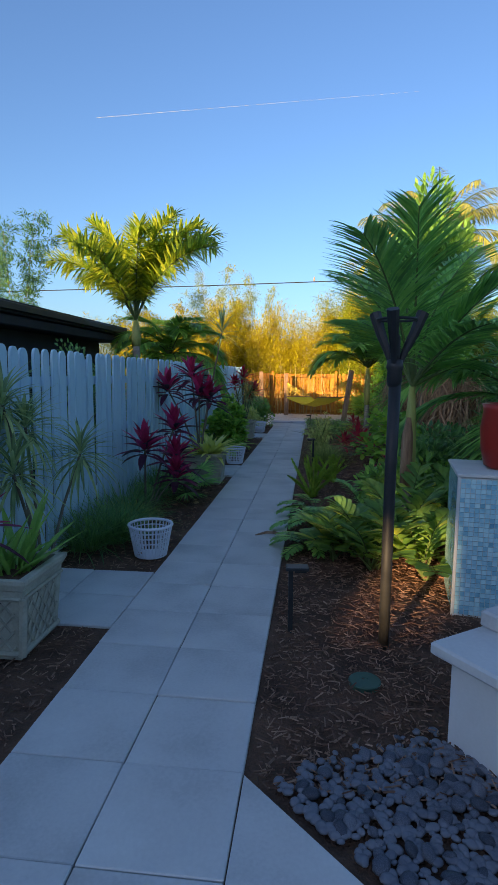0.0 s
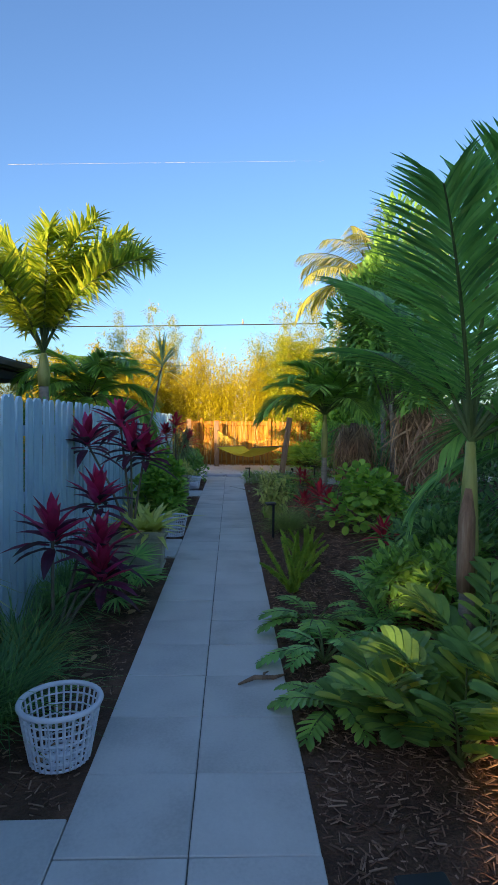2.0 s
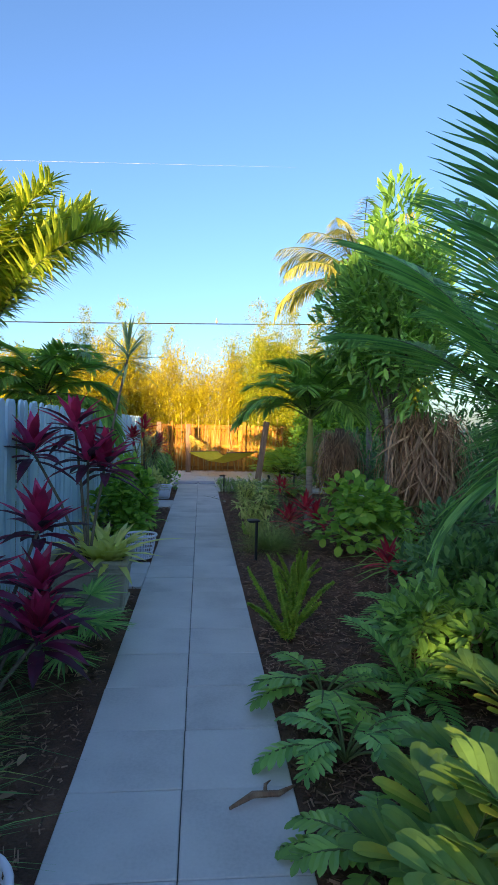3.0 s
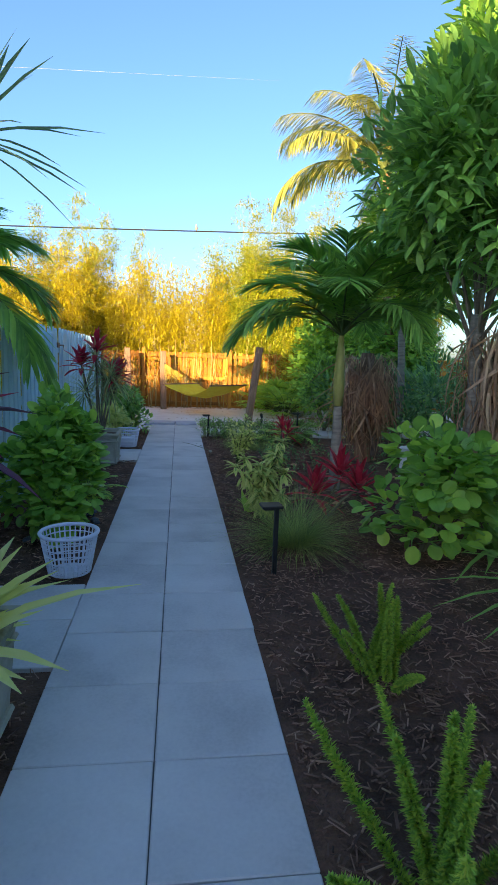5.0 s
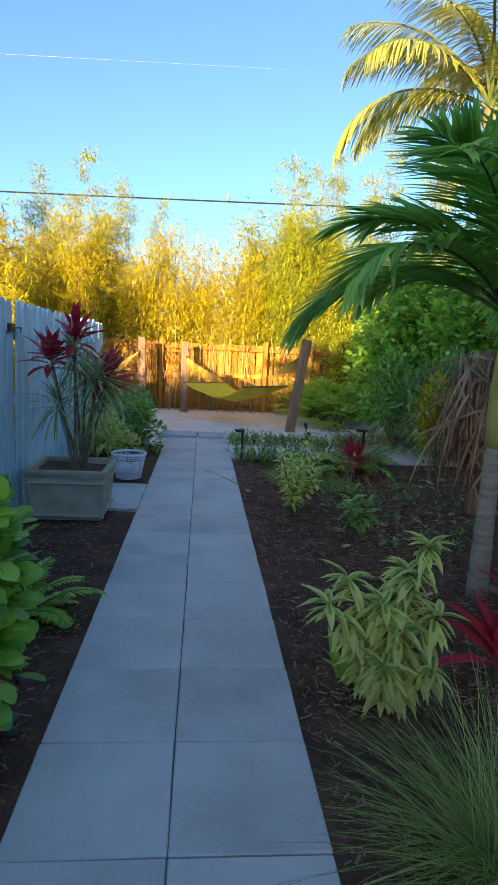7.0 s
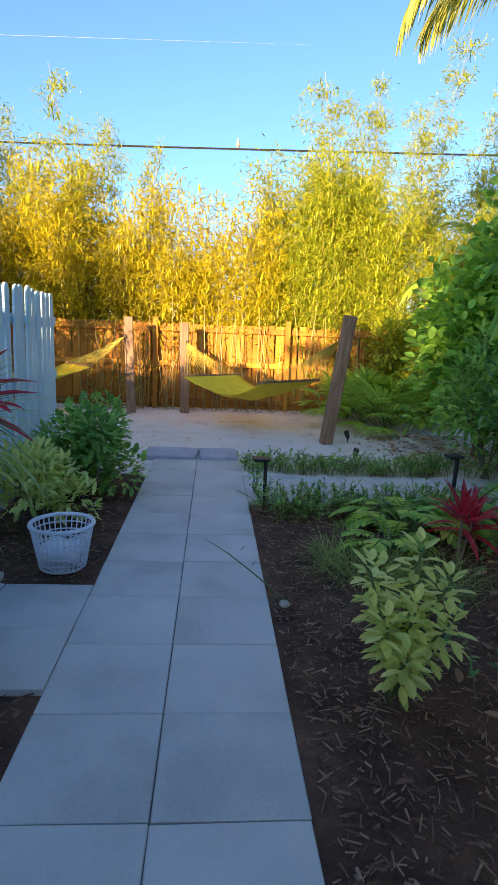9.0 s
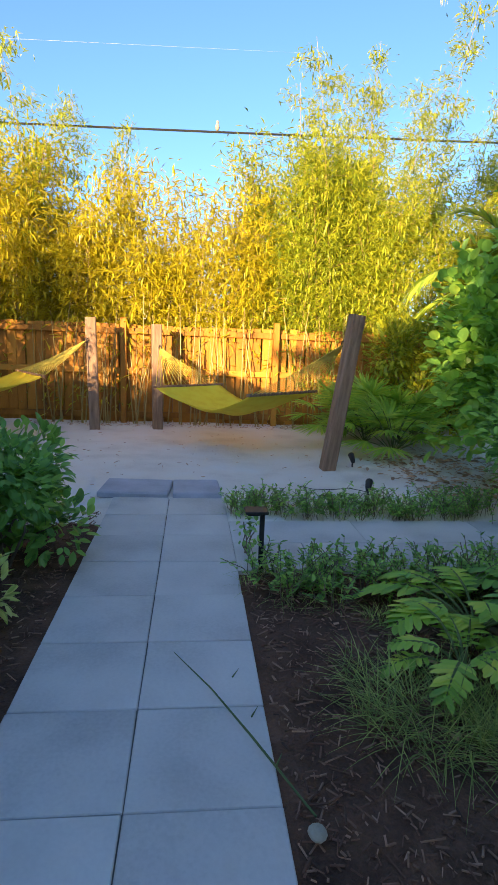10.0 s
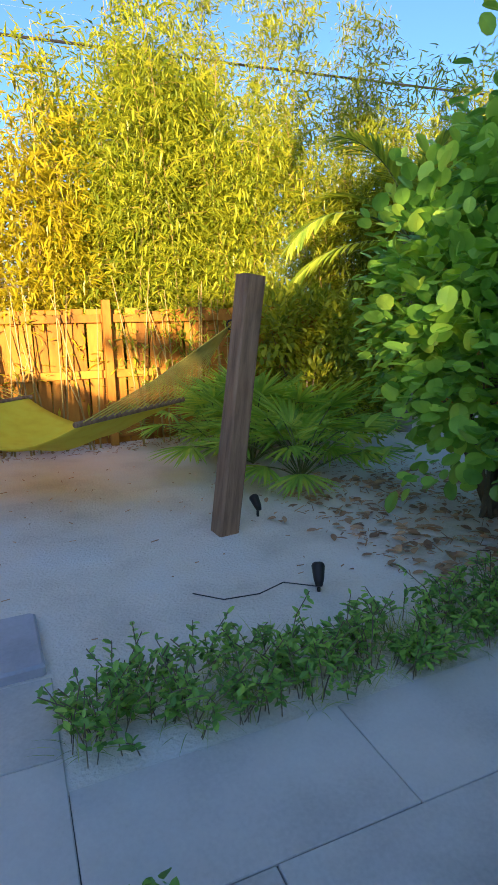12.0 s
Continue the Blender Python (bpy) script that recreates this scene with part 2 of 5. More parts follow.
# ---- mesh tools ----
class Geo:
    """Vertices and faces gathered into one mesh."""

    def __init__(self):
        self.v, self.f, self.n = [], [], 0

    def add(self, verts, faces):
        verts = np.asarray(verts, float)
        self.v.append(verts)
        self.f.extend([tuple(i + self.n for i in f) for f in faces])
        self.n += len(verts)

    def batch(self, tmpl, pos, ydir, up, size):
        """Copies of a template leaf at pos, lying along ydir, facing up; size: (n, 3) or (n,)."""
        tv, tf = tmpl[0], tmpl[1]
        fold = tmpl[2] if len(tmpl) > 2 else np.zeros(len(tv))
        pos, y = np.asarray(pos, float), np.asarray(ydir, float)
        if not len(pos):
            return
        y = y / (np.linalg.norm(y, axis=1, keepdims=True) + 1e-9)
        u = np.broadcast_to(np.asarray(up, float), y.shape)
        x = np.cross(y, u)
        bad = np.linalg.norm(x, axis=1) < 1e-3
        if bad.any():
            x[bad] = np.cross(y[bad], [0.6, 0.8, 0.1])
        x = x / np.linalg.norm(x, axis=1, keepdims=True)
        z = np.cross(x, y)
        s = np.asarray(size, float)
        s = np.repeat(s[:, None], 3, 1) if s.ndim == 1 else s
        p = (pos[:, None] + tv[None, :, 0, None] * (x * s[:, :1])[:, None] + tv[None, :, 1, None] * (y * s[:, 1:2])[:, None]
             + tv[None, :, 2, None] * (z * s[:, 2:3])[:, None] + fold[None, :, None] * (z * s[:, :1])[:, None])
        self.v.append(p.reshape(-1, 3))
        k = len(tv)
        for i in range(len(pos)):
            o = self.n + i * k
            for f in tf:
                self.f.append(tuple(a + o for a in f))
        self.n += len(pos) * k

    def tube(self, pts, radii, sides=6, cap=True):
        pts = np.asarray(pts, float)
        d = np.gradient(pts, axis=0)
        d /= np.linalg.norm(d, axis=1, keepdims=True) + 1e-9
        ref = np.array([0.9, 0.3, 0.1]) if abs(d[0][2]) > 0.7 else np.array([0, 0, 1.0])
        a = np.cross(d, ref)
        a /= np.linalg.norm(a, axis=1, keepdims=True) + 1e-9
        b = np.cross(d, a)
        r = np.broadcast_to(np.asarray(radii, float), (len(pts),))
        ang = np.arange(sides) * 2 * np.pi / sides
        v = pts[:, None] + r[:, None, None] * (np.cos(ang)[None, :, None] * a[:, None] + np.sin(ang)[None, :, None] * b[:, None])
        f = [(i * sides + j, i * sides + (j + 1) % sides, (i + 1) * sides + (j + 1) % sides, (i + 1) * sides + j)
             for i in range(len(pts) - 1) for j in range(sides)]
        if cap:
            f += [tuple(range(sides))[::-1], tuple((len(pts) - 1) * sides + j for j in range(sides))]
        self.add(v.reshape(-1, 3), f)

    def box(self, lo, hi, bev=0.0):
        x0, y0, z0 = lo
        x1, y1, z1 = hi
        b = bev
        if b <= 0:
            v = [(x, y, z) for z in (z0, z1) for y in (y0, y1) for x in (x0, x1)]
            self.add(v, [(0, 2, 3, 1), (4, 5, 7, 6), (0, 1, 5, 4), (2, 6, 7, 3), (0, 4, 6, 2), (1, 3, 7, 5)])
            return
        ring = lambda k, z: [(x0 + k, y0, z), (x1 - k, y0, z), (x1, y0 + k, z), (x1, y1 - k, z), (x1 - k, y1, z), (x0 + k, y1, z), (x0, y1 - k, z), (x0, y0 + k, z)]
        top = lambda z: [(x0 + b, y0 + b, z)] * 0 + [(x0 + 2 * b, y0 + b, z), (x1 - 2 * b, y0 + b, z), (x1 - b, y0 + 2 * b, z), (x1 - b, y1 - 2 * b, z), (x1 - 2 * b, y1 - b, z), (x0 + 2 * b, y1 - b, z), (x0 + b, y1 - 2 * b, z), (x0 + b, y0 + 2 * b, z)]
        v = top(z0) + ring(b, z0 + b) + ring(b, z1 - b) + top(z1)
        f = [tuple(range(8))[::-1], tuple(range(24, 32))]
        f += [(k * 8 + j, k * 8 + (j + 1) % 8, (k + 1) * 8 + (j + 1) % 8, (k + 1) * 8 + j) for k in range(3) for j in range(8)]
        self.add(v, f)

    def lathe(self, prof, sides=24, at=(0, 0, 0)):
        ang = np.arange(sides) * 2 * np.pi / sides
        v = [(at[0] + r * math.cos(a), at[1] + r * math.sin(a), at[2] + z) for r, z in prof for a in ang]
        n = len(prof)
        f = [(i * sides + j, i * sides + (j + 1) % sides, (i + 1) * sides + (j + 1) % sides, (i + 1) * sides + j) for i in range(n - 1) for j in range(sides)]
        f += [tuple(range(sides))[::-1], tuple((n - 1) * sides + j for j in range(sides))]
        self.add(v, f)

    def mesh(self, name, material, smooth=False):
        me = bpy.data.meshes.new(name)
        me.from_pydata(np.concatenate(self.v).tolist() if self.v else [], [], self.f)
        me.materials.append(material)
        if smooth:
            me.shade_smooth()
        return me


def part(name, geo, material, parent, label="", smooth=False):
    ob = new(name, geo if isinstance(geo, bpy.types.Mesh) else geo.mesh(name, material, smooth))
    ob.parent = parent
    return tagged(ob, label=label)


def thing(name, label, category, group="", kind="", at=(0, 0, 0), turn=0.0):
    ob = tagged(new(name), label, category, group, kind)
    ob.matrix_basis = pose(*at, 0, 0, turn)
    return ob


def solid(name, geo, material, label, category, group="", kind="", at=(0, 0, 0), turn=0.0, smooth=False):
    ob = tagged(new(name, geo.mesh(name, material, smooth)), label, category, group, kind)
    ob.matrix_basis = pose(*at, 0, 0, turn)
    return ob


def strip(profile, fold=0.25, curl=0.0):
    """A leaf of unit length: rows of (v, half width), folded along its midrib and curling down."""
    v, f = [], []
    for t, w in profile:
        z = -curl * t * t
        v += [(-w, t, z), (0, t, z), (w, t, z)]
    for i in range(len(profile) - 1):
        a = 3 * i
        f += [(a, a + 1, a + 4, a + 3), (a + 1, a + 2, a + 5, a + 4)]
    v = np.array(v, float)
    return v, f, fold * np.abs(v[:, 0])


T_BAM = (np.array([(0, 0, 0), (-0.5, 0.35, 0), (0.5, 0.35, 0), (0, 1, -0.12)], float), [(0, 2, 3), (0, 3, 1)], np.array([0, 0.2, 0.2, 0]))
T_STRAP = strip([(0, 0.25), (0.3, 0.5), (0.65, 0.42), (1, 0.02)], 0.4, 0.15)
T_STRAPC = strip([(0, 0.2), (0.25, 0.46), (0.5, 0.5), (0.75, 0.36), (1, 0.02)], 0.4, 0.3)
T_STRAPD = strip([(0, 0.25), (0.25, 0.48), (0.5, 0.5), (0.75, 0.36), (1, 0.02)], 0.4, 0.55)
T_OVAL = strip([(0, 0.03), (0.22, 0.36), (0.52, 0.5), (0.82, 0.33), (1, 0.03)], 0.22, 0.12)
T_ROUND = strip([(0, 0.06), (0.15, 0.36), (0.45, 0.52), (0.78, 0.44), (0.95, 0.2), (1, 0.03)], 0.16, 0.10)
T_PADDLE = strip([(0, 0.08), (0.25, 0.34), (0.6, 0.5), (0.85, 0.46), (0.96, 0.26), (1, 0.05)], 0.2, 0.16)
T_STRAPW = strip([(0, 0.5), (0.35, 0.42), (0.7, 0.46), (0.9, 0.26), (1, 0.03)], 0.2, 0.12)
T_LEAFLET = strip([(0, 0.2), (0.3, 0.5), (0.7, 0.35), (1, 0.02)], 0.35, 0.18)
T_CHIP = (np.array([(x, y, z) for z in (-.5, .5) for y in (-.5, .5) for x in (-.5, .5)], float) * np.array([1, 1, 1]),
          [(4, 5, 7, 6), (0, 1, 5, 4), (2, 6, 7, 3), (0, 4, 6, 2), (1, 3, 7, 5)])


def unit(n, zlo=-1.0, zhi=1.0):
    z = rng.uniform(zlo, zhi, n)
    a = rng.uniform(0, 2 * np.pi, n)
    r = np.sqrt(np.maximum(0, 1 - z * z))
    return np.stack([r * np.cos(a), r * np.sin(a), z], 1)


def arc(base, az, el, length, droop, n=12):
    """Points and tangents of a stalk that starts at el degrees and bends down by droop degrees."""
    e = np.radians(el - droop * (np.linspace(0, 1, n) ** 1.4))
    t = np.stack([np.cos(e) * math.cos(az), np.cos(e) * math.sin(az), np.sin(e)], 1)
    p = np.asarray(base, float) + np.concatenate([np.zeros((1, 3)), np.cumsum((t[1:] + t[:-1]) / 2 * length / (n - 1), 0)])
    return p, t


def frond(leaf, stem, base, az, el, length, droop, pairs, leaflet, width, bare=0.15, angle=50, vee=0.25, hang=0.2, tmpl=T_LEAFLET, thick=0.012, taper=0.35, jitter=0.12, plume=0.0):
    """A feather leaf: a bending midrib with leaflets on both sides."""
    p, t = arc(base, az, el, length, droop, 14)
    stem.tube(p, np.linspace(thick, thick * 0.25, 14), 5)
    s = np.linspace(bare, 0.99, pairs)
    q = np.stack([np.interp(s, np.linspace(0, 1, 14), p[:, k]) for k in range(3)], 1)
    d = np.stack([np.interp(s, np.linspace(0, 1, 14), t[:, k]) for k in range(3)], 1)
    side = np.array([-math.sin(az), math.cos(az), 0.0])
    nrm = np.cross(d, side)
    u = (s - bare) / (1 - bare)
    ln = leaflet * (taper + (1 - taper) * np.sin(np.pi * np.clip(0.12 + 0.80 * u, 0, 1)))
    for sg in (-1, 1):
        an = np.radians(angle * (1.15 - 0.55 * u) + rng.normal(0, 5, pairs))
        y = d * np.cos(an)[:, None] + sg * side * np.sin(an)[:, None] - sg * 0 + nrm * 0
        y = y + np.array([0, 0, 1.0]) * (vee - hang * rng.uniform(0.6, 1.4, pairs))[:, None] + nrm * rng.normal(0, plume + 1e-6, pairs)[:, None]
        l = ln * rng.uniform(1 - jitter, 1 + jitter, pairs)
        leaf.batch(tmpl, q, y, [0, 0, 1], np.stack([np.full(pairs, width) * (0.55 + 0.45 * ln / leaflet), l, l], 1))


def fan(leaf, stem, base, az, el, stalk, radius, n=22, spread=150, width=0.035, droop=25):
    """A palmetto leaf: a stalk that ends in a fan of blades."""
    p, t = arc(base, az, el, stalk, droop, 7)
    stem.tube(p, 0.006, 5)
    e, d = p[-1], t[-1]
    side = np.array([-math.sin(az), math.cos(az), 0.0])
    a = np.radians(np.linspace(-spread / 2, spread / 2, n) + rng.normal(0, 2, n))
    y = d * np.cos(a)[:, None] + side * np.sin(a)[:, None] + np.array([0, 0, -0.12]) * rng.uniform(0.3, 1.5, n)[:, None]
    l = radius * (0.75 + 0.25 * np.cos(a)) * rng.uniform(0.9, 1.08, n)
    leaf.batch(T_STRAP, np.repeat(e[None], n, 0), y, np.cross(d, side) + [0, 0, 0.4], np.stack([np.full(n, width), l, l], 1))


def rosette(leaf, at, n, length, width, el0=-10, el1=80, tmpl=T_STRAPD, spread=0.02):
    """Strap leaves round the head of a stem."""
    el = np.radians(np.linspace(el0, el1, n) + rng.normal(0, 6, n))
    az = np.arange(n) * 2.399 + rng.normal(0, 0.15, n)
    y = np.stack([np.cos(el) * np.cos(az), np.cos(el) * np.sin(az), np.sin(el)], 1)
    l = length * rng.uniform(0.75, 1.1, n) * (1 - 0.25 * (np.arange(n) / n))
    pos = np.asarray(at, float) + y * spread + np.stack([0 * el, 0 * el, np.linspace(-0.06, 0.03, n)], 1)
    leaf.batch(tmpl, pos, y, [0, 0, 1], np.stack([np.full(n, width), l, l], 1))


def tuft(leaf, at, n, length, width, spread, lean=0.6, tmpl=T_STRAPD):
    """Grass: many fine arching blades."""
    az = rng.uniform(0, 2 * np.pi, n)
    ln = rng.uniform(0.1, 1, n) ** 0.7 * lean
    y = np.stack([np.cos(az) * np.sin(ln), np.sin(az) * np.sin(ln), np.cos(ln)], 1)
    r = spread * np.sqrt(rng.uniform(0, 1, n))
    turn = rng.normal(0, 1.2, n)
    pos = np.asarray(at, float) + np.stack([r * np.cos(az + turn), r * np.sin(az + turn), 0 * r], 1)
    y = y + rng.normal(0, 0.15, (n, 3))
    l = length * rng.uniform(0.45, 1.15, n)
    leaf.batch(tmpl, pos, y, [0, 0, 1], np.stack([np.full(n, width), l, l * rng.uniform(0.2, 1.7, n)], 1))


def bushy(leaf, stem, at, size, n, leaf_l, leaf_w, tmpl=T_OVAL, limbs=9, lumps=10, low=0.25, fill=0.55):
    """A shrub: limbs from the foot, and leaves crowded round uneven lumps near the outside."""
    sx, sy, sz = size
    at = np.asarray(at, float)
    c = unit(lumps, -0.5, 1.0) * np.array([sx, sy, sz]) * rng.uniform(0.45, 0.85, lumps)[:, None]
    c[:, 2] = np.maximum(c[:, 2] + sz * (1 + low) * 0.5 * 1.2, sz * low)
    for k in range(min(limbs, lumps)):
        mid = c[k] * [0.45, 0.45, 0.5] + rng.normal(0, 0.03, 3)
        limb = Geo()
        stem.append(limb)
        limb.tube([at + [rng.normal(0, 0.02), rng.normal(0, 0.02), -0.02], at + mid, at + c[k]], [0.016 * sz ** 0.5, 0.010 * sz ** 0.5, 0.004], 5)
    i = rng.integers(0, lumps, n)
    d = unit(n, -0.75, 1.0)
    rad = rng.uniform(fill, 1.0, n)[:, None] * np.array([sx, sy, sz * 0.9]) * 0.5
    pos = at + c[i] + d * rad
    pos[:, 2] = np.maximum(pos[:, 2], at[2] + 0.03)
    y = d + unit(n) * 0.7 + np.array([0, 0, 0.15])
    l = leaf_l * rng.uniform(0.6, 1.15, n)
    leaf.batch(tmpl, pos, y, d * 0.6 + np.array([0, 0, 1.0]), np.stack([l * leaf_w / leaf_l, l, l], 1))


# ---- ground ----
def sheet(name, x0, x1, y0, y1, z, step, amp, material, label, category, hole=None):
    nx, ny = max(2, int((x1 - x0) / step) + 1), max(2, int((y1 - y0) / step) + 1)
    v = []
    for j in range(ny):
        for i in range(nx):
            x, y = x0 + (x1 - x0) * i / (nx - 1), y0 + (y1 - y0) * j / (ny - 1)
            h = noise.fractal((x * 1.7, y * 1.7, 3.1), 1.0, 2.0, 4) * amp
            v.append((x, y, z + h))
    f = [(j * nx + i, j * nx + i + 1, (j + 1) * nx + i + 1, (j + 1) * nx + i) for j in range(ny - 1) for i in range(nx - 1)]
    g = Geo()
    g.add(v, f)
    return solid(name, g, material, label, category, kind="structure", smooth=True)


g = Geo()
g.add([(-900, -900, -0.10), (900, -900, -0.10), (900, 900, -0.10), (-900, 900, -0.10)], [(0, 1, 2, 3)])
solid("ground", g, M_GROUND, "dull brown sandy soil reaching to the horizon", "ground", kind="structure")
PX0, PXC, PX1, PITCH, Y0 = -1.168, -0.70, -0.234, 0.468, 1.5
sheet("ground_bed_left", -2.6, -1.15, -3.0, 17.3, -0.022, 0.06, 0.014, M_MULCH, "dark brown mulch bed along the fence", "mulch bed")
sheet("ground_bed_right", -0.255, 6.0, 1.2, 17.0, -0.022, 0.07, 0.016, M_MULCH, "dark brown bark mulch bed beside the path", "mulch bed")
sheet("ground_sand", -7.5, 7.0, 16.75, 22.1, -0.018, 0.07, 0.018, M_SAND, "pale raked sand under the hammocks", "sand")

# ---- large structure: unseen shade wall behind, neighbour's roof ----
def unseen_shade_wall():
    """An unseen wall added at the walker's back to shade the garden, with two small gaps that let the sun through."""
    h = thing("shade_wall", "unseen wall added behind the walker to shade the garden", "house", kind="structure")
    g = Geo()
    y0, y1, top = -20.3, -20.0, 7.95
    # openings placed to throw sun patches on the cycads and mulch
    gaps = ((-11.02, -10.68, 4.72, 5.02), (-10.35, -9.68, 4.2, 4.78))
    x = -40.0
    for gx0, gx1, gz0, gz1 in gaps:
        g.box((x, y0, -0.1), (gx0, y1, top))
        g.box((gx0, y0, -0.1), (gx1, y1, gz0))
        g.box((gx0, y0, gz1), (gx1, y1, top))
        x = gx1
    g.box((x, y0, -0.1), (30, y1, top))
    part("wall", g, M_STUCCO, h)
    # raised blocks added only to shade the shrubs and trees on the right
    g = Geo()
    g.box((-14.9, y0, top), (-12.5, y1, 10.6))
    g.box((-12.5, y0, top), (-11.0, y1, 9.1))
    part("gable", g, M_STUCCO, h)
    return h


unseen_shade_wall()


def neighbour_roof():
    h = thing("neighbour_house", "low neighbouring house with a black flat roof beyond the fence", "house")
    # near-black roof colour on the wall stands for shade behind the fence gaps
    g = Geo()
    g.box((-9.5, 0.5, -0.1), (-4.0, 10.3, 2.05))
    part("wall", g, M_ROOF, h, "wall coloured dark like shade")
    g = Geo()
    g.box((-9.8, 0.2, 2.05), (-3.65, 10.7, 2.18), 0.015)
    part("roof", g, M_ROOF, h, "black roof edge")
    g = Geo()
    g.box((-9.8, 0.2, 2.19), (-3.60, 10.75, 2.34), 0.012)
    part("fascia", g, M_ROOF, h)
    g = Geo()
    g.box((-3.64, 0.3, 2.22), (-3.55, 10.6, 2.31), 0.01)
    part("gutter", g, M_BLACK, h)


neighbour_roof()


def far_house():
    """A low white house beyond the board fence."""
    h = thing("far_house", "low white house glimpsed beyond the board fence", "house")
    g = Geo()
    g.box((-6.0, 33.0, -0.1), (3.5, 39.0, 2.35))
    part("wall", g, M_STUCCO, h)
    g = Geo()
    g.add([(-6.4, 32.6, 2.36), (3.9, 32.6, 2.36), (3.9, 39.4, 2.36), (-6.4, 39.4, 2.36), (-4.4, 36.0, 3.0), (1.9, 36.0, 3.0)],
          [(3, 2, 1, 0), (0, 1, 5, 4), (1, 2, 5), (2, 3, 4, 5), (3, 0, 4)])
    part("roof", g, M_PLASTIC, h, "pale roof")


far_house()

# ---- the pale blue picket fence ----
FX = -2.12


def picket_mesh():
    w, t, hgt = 0.108, 0.02, 1.68
    pts = [(-w / 2, 0), (w / 2, 0), (w / 2, hgt - 0.05), (w * 0.40, hgt - 0.022), (w * 0.22, hgt - 0.005), (0, hgt), (-w * 0.22, hgt - 0.005), (-w * 0.40, hgt - 0.022), (-w / 2, hgt - 0.05)]
    n = len(pts)
    v = [(t / 2, x, z) for x, z in pts] + [(-t / 2, x, z) for x, z in pts]
    f = [tuple(range(n)), tuple(range(2 * n - 1, n - 1, -1))] + [(i, i + n, (i + 1) % n + n, (i + 1) % n) for i in range(n)]
    g = Geo()
    g.add(v, f)
    return g.mesh("picket", M_FENCE)


def blue_fence():
    fence = thing("picket_fence", "pale blue painted wooden picket fence with rounded tops", "fence")
    pm = picket_mesh()
    y, k = 0.3, 0
    while y < 17.2:
        if k % 2 == 0:
            o = part("picket", pm, M_FENCE, fence)
            o.location = (FX, y, rng.normal(0.0, 0.006))
            o.rotation_euler = (rng.normal(0, 0.006), rng.normal(0, 0.006), rng.normal(0, 0.03))
        y += 0.077
        k += 1
    for z in (0.32, 0.9, 1.42):
        g = Geo()
        g.box((FX - 0.06, 0.2, z - 0.04), (FX - 0.013, 17.25, z + 0.04), 0.004)
        part("rail", g, M_FENCE, fence)
    for y in np.arange(0.6, 17.4, 2.35):
        g = Geo()
        g.box((FX - 0.16, y - 0.045, -0.1), (FX - 0.062, y + 0.045, 1.62), 0.006)
        part("post", g, M_FENCE, fence)
    box = thing("wall_box", "pale blue painted flat box fixed on the fence", "box")
    g = Geo()
    g.box((FX + 0.012, 12.38, 0.92), (FX + 0.085, 12.66, 1.60), 0.008)
    part("body", g, M_FENCE, box)
    g = Geo()
    g.box((FX + 0.087, 12.42, 0.96), (FX + 0.098, 12.62, 1.56), 0.004)
    part("panel", g, M_FENCE, box)
    latch = thing("gate_latch", "small rusty metal gate latch on the fence", "latch")
    g = Geo()
    g.box((FX + 0.012, 12.98, 1.44), (FX + 0.03, 13.12, 1.50), 0.003)
    part("plate", g, M_BLACK, latch)
    g = Geo()
    g.tube([(FX + 0.03, 13.05, 1.47), (FX + 0.09, 13.05, 1.47), (FX + 0.09, 13.05, 1.41)], 0.009, 8)
    part("hook", g, M_SHEATH, latch)


blue_fence()


# ---- the amber board fence at the end ----
def back_fence():
    fence = thing("board_fence", "amber brown wooden board fence behind the sand", "fence")
    g = Geo()
    g.box((-0.068, -0.012, 0.0), (0.068, 0.012, 1.58), 0.004)
    me = g.mesh("board", M_CEDAR)
    x = -9.0
    while x < 8.0:
        o = part("board", me, M_CEDAR, fence)
        o.location = (x, 21.95 + rng.normal(0, 0.004), -0.06 + rng.normal(0, 0.012))
        o.rotation_euler = (0, rng.normal(0, 0.006), rng.normal(0, 0.02))
        x += 0.142
    for z in (0.10, 0.80, 1.42):
        g = Geo()
        g.box((-9.1, 21.875, z - 0.045), (8.1, 21.930, z + 0.045), 0.005)
        part("rail", g, M_CEDAR, fence)
    for x in np.arange(-8.8, 8.1, 2.4):
        g = Geo()
        g.box((x - 0.045, 21.78, -0.1), (x + 0.045, 21.87, 1.62), 0.006)
        part("post", g, M_CEDAR, fence)
    return fence


back_fence()


# ---- hammocks and their posts ----
def timber_post(at, top, w, label):
    at, top = np.array(at, float), np.array(top, float)
    h = np.linalg.norm(top - at)
    g = Geo()
    n = 9
    for k in range(1):
        rows = []
        for i in range(n):
            s = i / (n - 1)
            e = w / 2 * (1 + 0.02 * math.sin(5 * s + at[0]))
            c = e * 0.82
            rows.append([(c, -e), (e, -c), (e, c), (c, e), (-c, e), (-e, c), (-e, -c), (-c, -e)])
        v = [(x, y, h * i / (n - 1) - 0.15 * (i == 0)) for i, r in enumerate(rows) for x, y in r]
        f = [(i * 8 + j, i * 8 + (j + 1) % 8, (i + 1) * 8 + (j + 1) % 8, (i + 1) * 8 + j) for i in range(n - 1) for j in range(8)]
        f += [tuple(range(8))[::-1], tuple((n - 1) * 8 + j for j in range(8))]
        g.add(v, f)
    ob = solid("wooden_post", g, M_POST, label, "post", "hammock posts")
    q = Vector((0, 0, 1)).rotation_difference(Vector(top - at))
    ob.matrix_basis = Matrix.Translation(at) @ q.to_matrix().to_4x4() @ pose(0, 0, 0, 0, 0, 8)
    return ob


